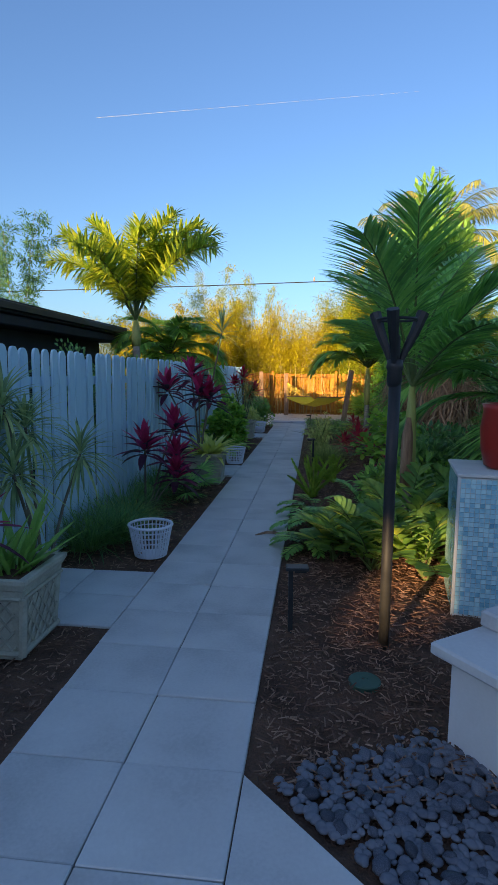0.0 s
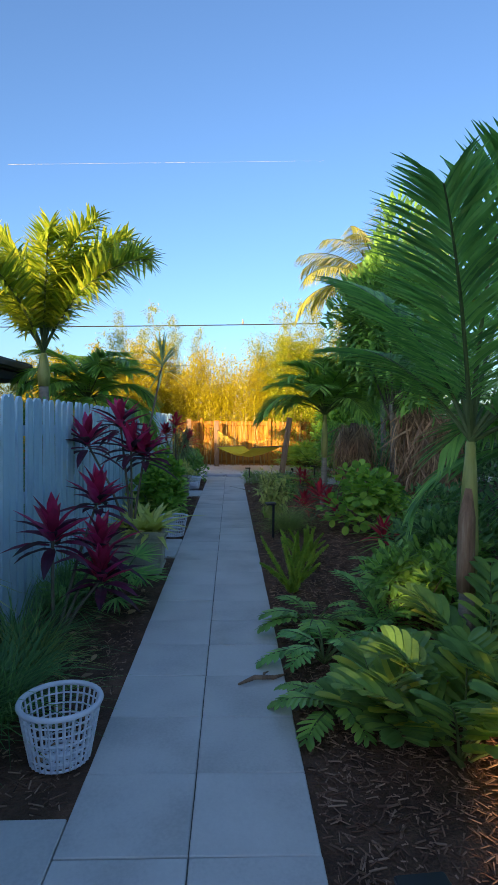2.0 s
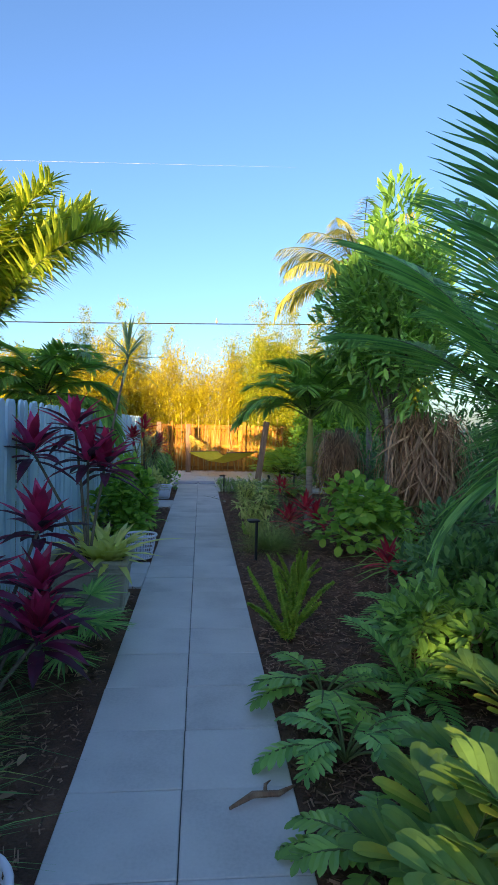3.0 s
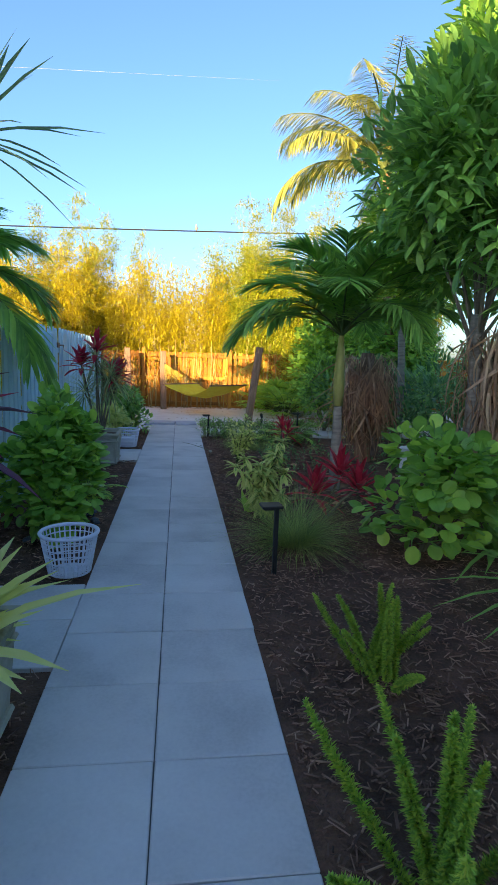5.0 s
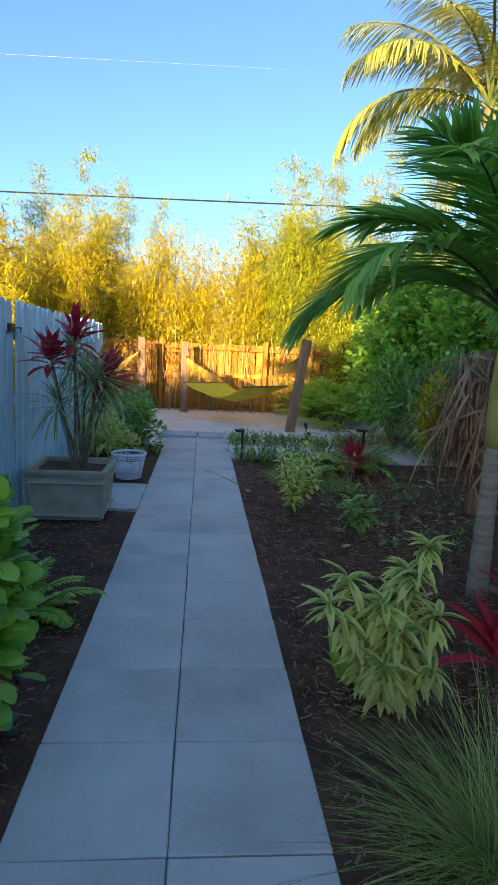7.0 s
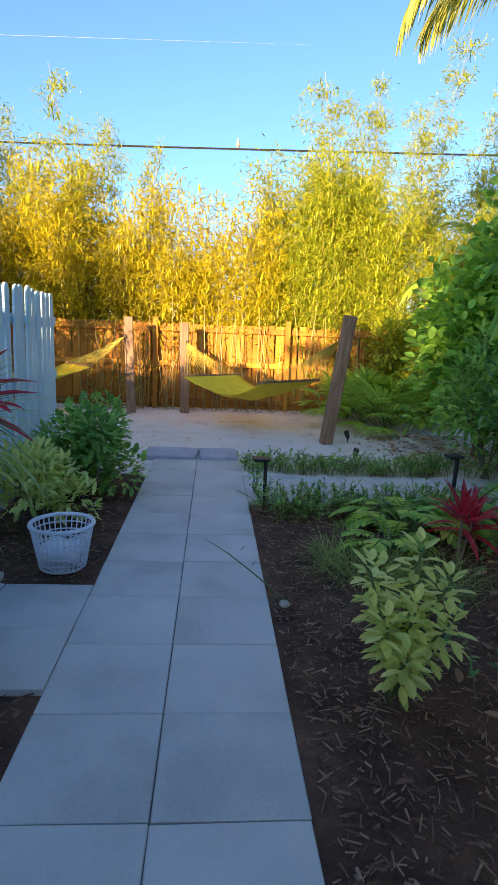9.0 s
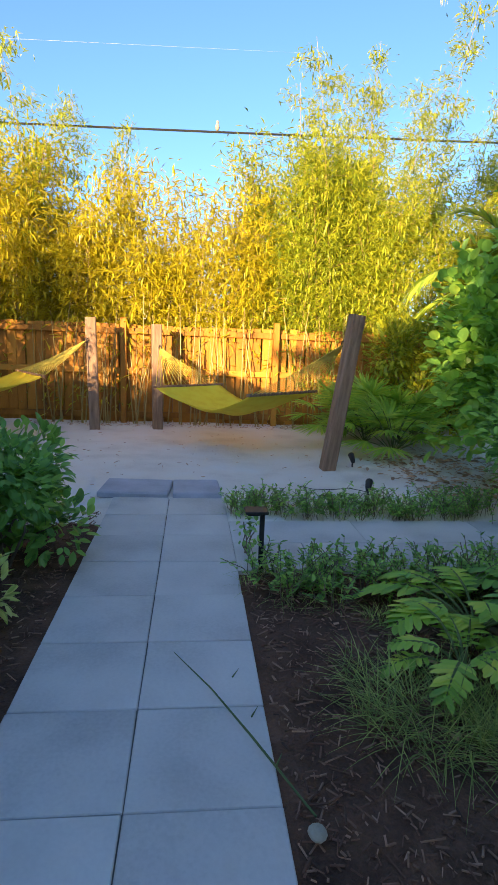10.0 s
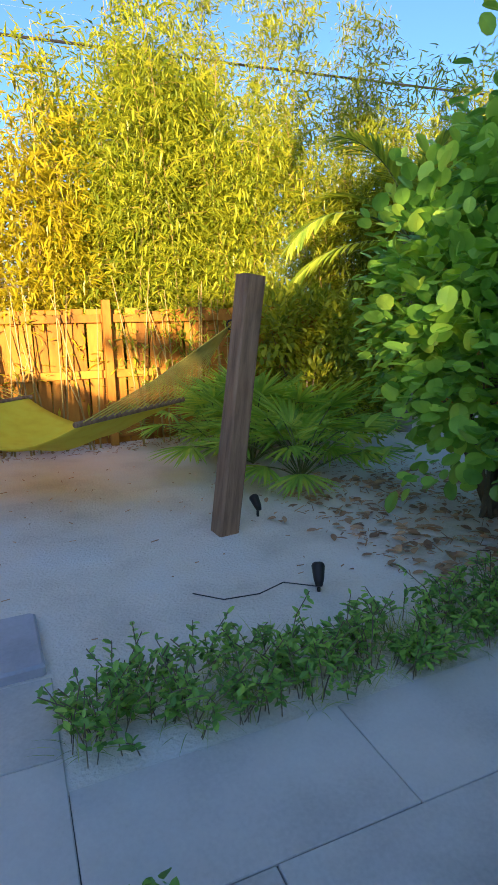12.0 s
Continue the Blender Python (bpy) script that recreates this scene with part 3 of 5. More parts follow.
timber_post((0.95, 18.62, -0.05), (1.17, 18.60, 1.64), 0.145, "leaning brown weathered timber post standing in sand")
timber_post((-1.03, 21.25, -0.05), (-1.06, 21.27, 1.52), 0.15, "grey brown timber post holding a hammock")
timber_post((-1.93, 21.1, -0.05), (-1.98, 21.12, 1.58), 0.15, "grey brown timber post beside the fence")


def hammock(a, b, s0, s1, half, sag, zbar0, zbar1, label):
    a, b = np.array(a, float), np.array(b, float)
    d = (b - a)[:2]
    d /= np.linalg.norm(d)
    side = np.array([-d[1], d[0], 0])
    if side[1] < 0:
        side = -side
    hm = thing("hammock", label, "hammock", "hammocks")
    c0, c1 = a + (b - a) * s0, a + (b - a) * s1
    c0[2], c1[2] = zbar0, zbar1
    nu, nv = 29, 13
    v = []
    for i in range(nu):
        u = i / (nu - 1)
        c = c0 * (1 - u) + c1 * u
        for j in range(nv):
            w = (j / (nv - 1)) * 2 - 1
            z = -sag * 4 * u * (1 - u) * (1.05 - 0.35 * w * w) + 0.012 * math.sin(7 * w + 9 * u) * math.sin(math.pi * u)
            v.append(c + side * half * w * (1 - 0.14 * math.sin(math.pi * u)) + [0, 0, z])
    f = [(i * nv + j, i * nv + j + 1, (i + 1) * nv + j + 1, (i + 1) * nv + j) for i in range(nu - 1) for j in range(nv - 1)]
    k = len(v)
    v += [p - np.array([0, 0, 0.012]) for p in v]
    f += [tuple(x + k for x in q[::-1]) for q in f]
    edge = [i * nv for i in range(nu)]
    for e0, off in ((0, 1), (nv - 1, -1)):
        for i in range(nu - 1):
            p, q = i * nv + e0, (i + 1) * nv + e0
            f.append((p, q, q + k, p + k) if off == 1 else (q, p, p + k, q + k))
    g = Geo()
    g.add(v, f)
    part("bed", g, M_YELLOW, hm, "yellow quilted fabric bed", True)
    for c, end in ((c0, a), (c1, b)):
        g = Geo()
        g.tube([c - side * (half + 0.05), c + side * (half + 0.05)], 0.019, 10)
        part("spreader_bar", g, M_SHEATH, hm, "dark wooden spreader bar")
        g = Geo()
        for w in np.linspace(-1, 1, 16):
            p = c + side * half * w
            m = (p + end) / 2 - [0, 0, 0.03]
            g.tube([p, m, end], 0.0042, 4, False)
        part("rope", g, M_ROPE, hm, "fan of straw-coloured ropes")
        g = Geo()
        ang = np.linspace(0, 2 * np.pi, 13)
        g.tube([end + np.array([d[0] * 0.03 * math.cos(t), d[1] * 0.03 * math.cos(t), 0.03 * math.sin(t)]) for t in ang], 0.006, 6, False)
        part("ring", g, M_BLACK, hm)
    return hm


hammock((-1.0, 21.15, 1.19), (1.08, 18.73, 1.34), 0.21, 0.75, 0.58, 0.30, 0.69, 0.74, "yellow fabric hammock slung between two timber posts")
hammock((-2.02, 21.0, 1.26), (-4.6, 19.4, 1.3), 0.26, 0.76, 0.55, 0.25, 0.80, 0.82, "second yellow hammock slung beside the blue fence")


# ---- overhead wire, and the bird on it ----
def wire():
    g = Geo()
    x = np.linspace(-40, 40, 41)
    g.tube(np.stack([x, 25 + 0.0 * x, 5.42 + 0.03 * x + 0.0005 * x * x], 1), 0.021, 6)
    solid("overhead_cable", g, M_BLACK, "thin black overhead cable crossing the sky", "cable")
    for px, pz in ((-40, 7.2), (40, 9.0)):
        p = Geo()
        p.tube([(px, 25, -0.1), (px, 25, pz * 0.5), (px, 25, pz)], [0.16, 0.14, 0.11], 12)
        solid("utility_pole", p, M_POST, "tall wooden utility pole carrying the cable", "pole", "utility poles")
    g = Geo()
    g.lathe([(0.004, 0.0), (0.032, 0.02), (0.047, 0.065), (0.037, 0.11), (0.022, 0.14), (0.03, 0.165), (0.022, 0.19), (0.003, 0.2)], 12)
    solid("bird_figure", g, M_BIRD, "small grey brown perched bird shape on the cable", "bird", at=(-0.12, 25, 5.435), smooth=True)


wire()


# ---- loose things beside the path ----
def torch(at):
    t = thing("garden_torch", "black metal torch lamp on a tall pole in mulch", "torch", at=at)
    g = Geo()
    g.tube([(0, 0, -0.1), (0, 0, 0.5), (0, 0, 1.0), (0.005, 0, 1.46)], [0.030, 0.030, 0.031, 0.032], 16)
    part("pole", g, M_BLACK, t, "", True)
    g = Geo()
    g.lathe([(0.033, 1.44), (0.04, 1.47), (0.038, 1.52), (0.045, 1.54), (0.04, 1.58), (0.015, 1.585)], 16)
    part("collar", g, M_BLACK, t, "", True)
    for k in range(3):
        a = k * 2 * math.pi / 3 + 0.25
        g = Geo()
        c, s = math.cos(a), math.sin(a)
        pts = [(0.025 * c, 0.025 * s, 1.55), (0.05 * c, 0.05 * s, 1.62), (0.10 * c, 0.10 * s, 1.72), (0.145 * c, 0.145 * s, 1.83)]
        g.tube(pts, [0.014, 0.02, 0.028, 0.034], 8)
        part("arm", g, M_BLACK, t, "flared black holder")
    g = Geo()
    ang = np.linspace(0, 2 * np.pi, 25)
    g.tube([(0.10 * math.cos(a), 0.10 * math.sin(a), 1.79) for a in ang], 0.008, 6, False)
    part("ring", g, M_BLACK, t)
    g = Geo()
    g.lathe([(0.02, 1.58), (0.026, 1.6), (0.024, 1.7), (0.006, 1.73)], 12)
    part("burner", g, M_BLACK, t)


torch((0.42, 3.10, 0))


def path_light(at, turn, lean=0.0, h=0.42):
    t = thing("path_light", "black metal path light with a flat square cap", "path light", "path lights", at=at)
    t.matrix_basis = pose(*at, lean, 0, turn)
    g = Geo()
    g.box((-0.014, -0.014, -0.12), (0.014, 0.014, h), 0.003)
    part("post", g, M_BLACK, t)
    g = Geo()
    g.box((-0.105, -0.055, h - 0.005), (0.03, 0.055, h + 0.014), 0.004)
    part("cap", g, M_BLACK, t)
    g = Geo()
    g.box((-0.09, -0.04, h - 0.016), (-0.02, 0.04, h - 0.007), 0.002)
    part("lens", g, M_BLACK, t)
    return t


path_light((-0.11, 3.22, 0), 185, 5, 0.36)
path_light((0.0, 9.3, 0), 5, 2, 0.44)
path_light((-0.10, 15.88, 0), 0, 1, 0.36)
path_light((1.52, 15.92, 0), 10, 3, 0.42)


def spotlight(at, turn):
    t = thing("garden_spotlight", "small black garden spotlight on a stake in sand", "spotlight", "garden spotlights", at=at, turn=turn)
    g = Geo()
    g.tube([(0, 0, -0.08), (0, 0, 0.05)], 0.010, 8)
    part("stake", g, M_BLACK, t)
    g = Geo()
    g.tube([(0, -0.02, 0.02), (0, 0.0, 0.05), (0, 0.05, 0.10), (0, 0.06, 0.11)], [0.018, 0.028, 0.036, 0.03], 12)
    part("head", g, M_BLACK, t, "", True)


spotlight((1.30, 18.85, 0), 10)
spotlight((1.10, 17.62, 0), -25)


def basket(at, turn, label, toy=False):
    b = thing("laundry_basket", label, "basket", "white baskets", at=at, turn=turn)
    r0, r1, h = 0.125, 0.175, 0.265
    rad = lambda z: r0 + (r1 - r0) * z / h
    g = Geo()
    ang = np.linspace(0, 2 * np.pi, 33)
    for z in (0.05, 0.093, 0.136, 0.179, 0.222):
        g.tube([(rad(z) * math.cos(a), rad(z) * math.sin(a), z) for a in ang], 0.0045, 4, False)
    for k in range(32):
        a = k * 2 * math.pi / 32
        g.tube([(rad(z) * math.cos(a), rad(z) * math.sin(a), z) for z in (0.01, 0.13, 0.255)], 0.005, 4)
    part("lattice", g, M_PLASTIC, b)
    g = Geo()
    g.tube([(r1 * math.cos(a), r1 * math.sin(a), h) for a in ang], 0.0125, 8, False)
    part("rim", g, M_PLASTIC, b, "", True)
    g = Geo()
    for rr in (0.03, 0.06, 0.09, 0.122):
        g.tube([(rr * math.cos(a), rr * math.sin(a), 0.012) for a in ang], 0.007, 4, False)
    for k in range(16):
        a = k * 2 * math.pi / 16
        g.tube([(0.0, 0.0, 0.012), (0.122 * math.cos(a), 0.122 * math.sin(a), 0.012)], 0.006, 4)
    part("base", g, M_PLASTIC, b)


basket((-1.31, 4.42, 0.0), 0, "white plastic openwork basket on mulch beside the path")
basket((-1.30, 9.34, 0.0), 20, "white plastic openwork basket beside a stone planter")
basket((-1.39, 14.50, 0.0), 40, "white plastic openwork basket with pale cloth inside")
g = Geo()
v, f = [], []
for i in range(9):
    for j in range(9):
        x, y = (i / 8 - 0.5) * 0.2, (j / 8 - 0.5) * 0.2
        v.append((x, y, 0.14 + 0.05 * noise.noise((x * 14, y * 14, 1.0))))
f = [(i * 9 + j, i * 9 + j + 1, i * 9 + j + 10, i * 9 + j + 9) for i in range(8) for j in range(8)]
v += [(x, y, z - 0.09) for x, y, z in v]
f += [tuple(a + 81 for a in q[::-1]) for q in f]
rim_i = [i for i in range(9)] + [i * 9 + 8 for i in range(1, 9)] + [72 + i for i in range(7, -1, -1)] + [i * 9 for i in range(7, 0, -1)]
f += [(rim_i[k], rim_i[k - 1], rim_i[k - 1] + 81, rim_i[k] + 81) for k in range(len(rim_i))]
g.add(v, f)
solid("cloth", g, M_PLASTIC, "crumpled pale cloth lying in the basket", "cloth", at=(-1.39, 14.50, 0.0), smooth=True)


def planter(at, wx, wy, h, label, lattice=True):
    p = thing("stone_planter", label, "planter", "stone planters", at=at)
    a, b = wx / 2, wy / 2
    g = Geo()

    def ring(k, z):
        return [(-a * k, -b * k, z), (a * k, -b * k, z), (a * k, b * k, z), (-a * k, b * k, z)]
    v = ring(0.86, 0) + ring(0.95, h - 0.06) + ring(0.86, h - 0.07) + ring(0.80, 0.03)
    f = [(3, 2, 1, 0)] + [(k * 4 + j, k * 4 + (j + 1) % 4, k * 4 + 4 + (j + 1) % 4, k * 4 + 4 + j) for k in range(3) for j in range(4)] + [(12, 13, 14, 15)]
    g.add(v, f)
    part("body", g, M_STONE, p)
    g = Geo()
    prof = [(0.90, h - 0.065), (0.97, h - 0.055), (1.0, h - 0.035), (1.03, h - 0.02), (1.03, h), (0.99, h + 0.006), (0.88, h), (0.86, h - 0.06)]
    v = [q for k, z in prof for q in ring(k, z)]
    n = len(prof)
    f = [(k * 4 + j, k * 4 + (j + 1) % 4, ((k + 1) % n) * 4 + (j + 1) % 4, ((k + 1) % n) * 4 + j) for k in range(n) for j in range(4)]
    g.add(v, f)
    part("rim", g, M_STONE, p)
    g = Geo()
    z0, z1 = 0.02, h - 0.10
    kz = lambda z: 0.86 + 0.09 * z / (h - 0.06) + 0.012
    for sx, sy in ((1, 0), (-1, 0), (0, 1), (0, -1)):
        half = b if sx else a
        def P(u, z):
            k = kz(z)
            return (sx * a * k, u * k, z) if sx else (u * k, sy * b * k, z)
        e = half * 0.96
        for p0, p1, r in ((P(-e, z0), P(-e, z1), 0.022), (P(-e, z0 + 0.015), P(e, z0 + 0.015), 0.018), (P(-e, z1), P(e, z1), 0.012)):
            bar = Geo()
            bar.tube([p0, p1], r, 6)
            part("moulding", bar, M_STONE, p)
        if lattice:
            m = max(3, int(2 * e / 0.085))
            for k in range(-m, m):
                for sg in (-1, 1):
                    pts = []
                    for s in np.linspace(0, 1, 13):
                        z = z0 + 0.03 + (z1 - z0 - 0.04) * s
                        u = 2 * e * k / m + sg * (z1 - z0) * 0.8 * s
                        if abs(u) < e - 0.02:
                            pts.append(P(u, z))
                    if len(pts) > 1:
                        g.tube([pts[0], pts[-1]], 0.007, 4)
    if lattice:
        part("lattice", g, M_STONE, p, "raised lattice pattern")
    g = Geo()
    g.add([(x * 1.0, y, h - 0.05 + 0.02 * (k % 2)) for k, (x, y, z) in enumerate(ring(0.87, 0))], [(0, 1, 2, 3)])
    part("soil", g, M_MULCH, p, "dark potting soil")
    return p


planter((-1.77, 2.86, 0.0), 0.66, 0.48, 0.44, "weathered cream stone trough planter with lattice relief")
planter((-1.54, 7.66, 0.0), 0.66, 0.50, 0.42, "weathered cream stone trough planter by the fence", False)
planter((-1.68, 13.22, 0.0), 0.62, 0.58, 0.40, "grey cream stone trough planter with plain panels", False)


# ---- patio corner: mosaic column, bench, pebbles ----
def mosaic_column():
    c = thing("mosaic_column", "square masonry column faced with blue green glass mosaic tiles", "column", at=(0.90, 3.58, 0), turn=-8)
    w, h = 0.62, 0.88
    g = Geo()
    g.box((0.004, 0.004, -0.08), (w - 0.004, w - 0.004, h - 0.004))
    part("core", g, M_GROUT, c)
    s = 0.03
    k, kz = int(w / s), int(h / s)
    tile = Geo()
    tile.box((-s / 2 + 0.0012, -0.004, -s / 2 + 0.0012), (s / 2 - 0.0012, 0.0, s / 2 - 0.0012), 0.0006)
    me = tile.mesh("tile", M_TILE)
    for i in range(10):
        for j in range(kz):
            o = part("tile", me, M_TILE, c)
            o.location = ((i + 0.5) * s + 0.012, 0.003, (j + 0.5) * s)
    g = Geo()
    for i in range(k):
        for j in range(kz):
            if i >= 10:
                g.box(((i) * s + 0.013, -0.001, j * s + 0.001), ((i + 1) * s + 0.011, 0.005, (j + 1) * s - 0.001))
            g.box((-0.001, i * s + 0.013, j * s + 0.001), (0.005, (i + 1) * s + 0.011, (j + 1) * s - 0.001))
    tagged(part("tiles", g, M_TILE, c), kind="stuff")
    g = Geo()
    g.box((-0.006, -0.006, -0.05), (0.014, 0.014, h + 0.004), 0.003)
    part("edge_trim", g, M_GROUT, c, "white corner trim")
    g = Geo()
    g.box((-0.012, -0.012, h), (w + 0.012, w + 0.012, h + 0.022), 0.004)
    part("cap", g, M_GROUT, c, "white edge trim on top")
    r = Geo()
    r.lathe([(0.09, 0.0), (0.125, 0.02), (0.15, 0.12), (0.16, 0.26), (0.145, 0.38), (0.155, 0.42), (0.135, 0.425), (0.12, 0.38)], 28)
    solid("red_pot", r, M_RED, "glossy red glazed pot standing on the column", "pot", at=(1.24, 3.82, 0.902), smooth=True)


mosaic_column()


def bench():
    b = thing("masonry_bench", "white stucco bench with a stone slab top", "bench", at=(0.49, 2.27, 0), turn=-54)
    g = Geo()
    g.box((0.05, 0.07, -0.1), (1.2, 0.75, 0.37), 0.012)
    part("base", g, M_STUCCO, b)
    g = Geo()
    g.box((0.0, 0.0, 0.372), (1.3, 0.85, 0.425), 0.010)
    part("slab", g, M_PAVER, b, "pale stone slab")
    g = Geo()
    g.box((0.0, 0.30, 0.426), (1.3, 0.85, 0.50), 0.010)
    part("back_step", g, M_PAVER, b)


bench()


def pebbles():
    bed = thing("pebble_bed", "bed of smooth grey river pebbles beside the patio", "pebbles", kind="structure")
    meshes = []
    for k in range(5):
        bm = bmesh.new()
        bmesh.ops.create_icosphere(bm, subdivisions=2, radius=1.0)
        for v in bm.verts:
            v.co *= 1 + 0.16 * noise.noise(v.co * 1.1 + Vector((k * 5.0, 0, 0)))
            v.co.x *= 1.15 + 0.1 * (k % 3)
            v.co.z *= 0.55 + 0.08 * (k % 2)
        me = bpy.data.meshes.new("pebble")
        bm.to_mesh(me)
        bm.free()
        me.materials.append(M_PEBBLE)
        me.shade_smooth()
        meshes.append(me)
    n, tries = 0, 0
    placed = []
    while n < 295 and tries < 9000:
        tries += 1
        x, y = rng.uniform(-0.1, 1.35), rng.uniform(0.75, 2.35)
        if x + y < 1.80 + rng.normal(0, 0.02) or y > 2.12 + 0.25 * x - 0.35 * max(0, 0.35 - x) + rng.normal(0, 0.04):
            continue
        r = rng.uniform(0.014, 0.030)
        if any((x - a) ** 2 + (y - b) ** 2 < (0.74 * (r + c)) ** 2 for a, b, c in placed):
            continue
        placed.append((x, y, r))
        o = part("pebble", meshes[n % 5], M_PEBBLE, bed)
        o.location = (x, y, r * 0.35 - 0.008)
        o.rotation_euler = (rng.normal(0, 0.25), rng.normal(0, 0.25), rng.uniform(0, 6.28))
        o.scale = (r, r, r)
        n += 1
    bm = bmesh.new()
    bmesh.ops.create_icosphere(bm, subdivisions=2, radius=1.0)
    ico = (np.array([tuple(v.co) for v in bm.verts]) * [1.2, 1.0, 0.6], [tuple(v.index for v in f.verts) for f in bm.faces])
    bm.free()
    small = []
    while len(small) < 2600:
        x, y = rng.uniform(-0.15, 1.4), rng.uniform(0.6, 2.35)
        if x + y > 1.80 and y < 2.12 + 0.25 * x - 0.35 * max(0, 0.35 - x) + rng.normal(0, 0.05):
            small.append((x, y, -0.004))
    g = Geo()
    g.batch(ico, small, unit(2600, -0.1, 0.1), [0, 0, 1], rng.uniform(0.009, 0.022, 2600))
    tagged(part("small_pebbles", g, M_PEBBLE, bed, "", True), kind="stuff")
    for k in range(34):
        o = part("pebble", meshes[k % 5], M_PEBBLE, bed)
        r = rng.uniform(0.018, 0.036)
        o.location = (rng.uniform(-1.75, -1.28), rng.uniform(9.9, 11.1), r * 0.3 - 0.01)
        o.rotation_euler = (0.1, 0.1, rng.uniform(0, 6.28))
        o.scale = (r, r, r)


pebbles()
g = Geo()
g.lathe([(0.075, -0.02), (0.08, 0.006), (0.074, 0.012), (0.02, 0.013), (0.018, 0.009)], 20)
solid("valve_lid", g, M_GREENLID, "round green plastic valve lid set in mulch", "lid", at=(0.28, 2.68, 0.0))
g = Geo()
g.tube([(-0.16, 0, 0.015), (-0.05, 0.02, 0.03), (0.06, 0.0, 0.02), (0.15, 0.03, 0.012)], [0.006, 0.014, 0.012, 0.005], 6)
g.tube([(0.0, 0.01, 0.022), (0.03, 0.07, 0.02), (0.07, 0.1, 0.012)], [0.01, 0.008, 0.003], 5)
solid("fallen_twig", g, M_SHEATH, "curled dark brown fallen twig lying on the pavers", "twig", at=(-0.36, 5.15, 0.0), turn=20)
g = Geo()
g.tube([(0.1, -0.55, 0.01), (0.02, -0.2, 0.02), (-0.05, 0.1, 0.02), (-0.14, 0.4, 0.012)], [0.004, 0.0045, 0.0035, 0.0015], 5)
for s in (-0.35, -0.1, 0.15):
    g.tube([(0.05, s, 0.02), (0.09, s + 0.05, 0.02)], [0.004, 0.001], 4)
solid("fallen_twig", g, M_GSTEM, "thin green stem fallen across the path", "twig", at=(-0.36, 14.6, 0.0), turn=12)
bm = bmesh.new()
bmesh.ops.create_icosphere(bm, subdivisions=2, radius=0.028)
for v in bm.verts:
    v.co *= 1 + 0.25 * noise.noise(v.co * 25)
    v.co.z *= 0.7
me = bpy.data.meshes.new("rock")
bm.to_mesh(me)
bm.free()
me.materials.append(M_STONE)
rock = tagged(new("rock", me), "small rounded tan stone lying in mulch", "rock")
rock.location = (-0.16, 14.02, 0.018)
g = Geo()
g.tube([(0.48, 17.82, 0.012), (0.60, 17.69, 0.014), (0.78, 17.66, 0.02), (0.95, 17.73, 0.016), (1.10, 17.62, 0.01)], 0.0032, 6)
solid("spotlight_cable", g, M_BLACK, "thin black cable lying on the sand", "cable")


# ---- trees and tall plants ----
def feather_palm(name, label, at, trunk_h, r, fronds, length, leaf_mat, leaflet=0.5, width=0.035, pairs=46, el=(15, 85), droop=70, shaft=0.5, lean=(0, 0), vee=0.2, hang=0.25, turn=0.0, bark=None, azs=None, angle=52, plume=0.0):
    p = thing(name, label, "palm tree", at=at)
    n = 12
    s = np.linspace(0, 1, n)
    pts = np.stack([lean[0] * s ** 2, lean[1] * s ** 2, trunk_h * s - 0.1 * (s == 0)], 1)
    g = Geo()
    rr = r * (1.25 - 0.4 * s) * (1 + 0.03 * np.sin(np.arange(n) * 2.7))
    g.tube(pts, rr, 14)
    part("trunk", g, bark or M_BARK, p, "", True)
    top = pts[-1]
    if shaft:
        g = Geo()
        g.tube([top - [0, 0, 0.02], top + [0, 0, shaft * 0.3], top + [0, 0, shaft * 0.7], top + [0, 0, shaft]], [r * 1.0, r * 1.15, r * 0.9, r * 0.5], 14)
        part("crownshaft", g, M_SHAFT, p, "smooth yellow green crownshaft", True)
        top = top + [0, 0, shaft]
    for k in range(fronds):
        lf, st = Geo(), Geo()
        u = k / max(1, fronds - 1)
        az = azs[k] if azs is not None else turn + k * 2.399 + rng.normal(0, 0.12)
        e = el[0] + (el[1] - el[0]) * u + rng.normal(0, 4)
        frond(lf, st, top + [0, 0, 0.04 * u], az, e, length * rng.uniform(0.88, 1.08) * (1 - 0.12 * u), droop * rng.uniform(0.85, 1.2), pairs, leaflet, width, 0.16, angle, vee, hang, thick=0.018 * length / 1.8, plume=plume)
        part("leaf_stalk", st, M_GSTEM, part("frond", lf, leaf_mat, p))
    return p


# the dark feather palm beside the path, the stiff-fronded palm, and the sunlit palms
feather_palm("feather_palm", "young palm with long dark green feather fronds in mulch", (0.88, 5.30, 0), 0.50, 0.052, 12, 1.66, L_PALM, 0.54, 0.036, 64, (26, 82), 42, 0.90, vee=0.12, hang=0.08, angle=46, azs=[radians(a) for a in (-15, 60, -70, 110, 20, -120, 85, -40, 125, 40, -100, 100)])
feather_palm("christmas_palm", "short palm with arching green fronds and a ringed grey trunk", (1.06, 11.70, 0), 0.92, 0.052, 22, 1.34, L_XMAS, 0.48, 0.042, 46, (34, 89), 80, 0.72, vee=0.3, hang=0.3, turn=0.3, angle=50)
feather_palm("royal_palm", "tall palm with sunlit yellow green fronds beyond the fence", (-2.95, 9.25, 0), 1.95, 0.07, 13, 2.0, L_PALM_SUNLIT, 0.38, 0.046, 120, (54, 89), 58, 0.4, vee=0.25, hang=0.2, turn=2.2, plume=0.7)
feather_palm("fan_crowned_palm", "low green palm crown showing over the fence", (-2.75, 10.7, 0), 1.5, 0.06, 20, 1.35, L_XMAS, 0.46, 0.05, 46, (10, 82), 90, 0.3, turn=0.3)
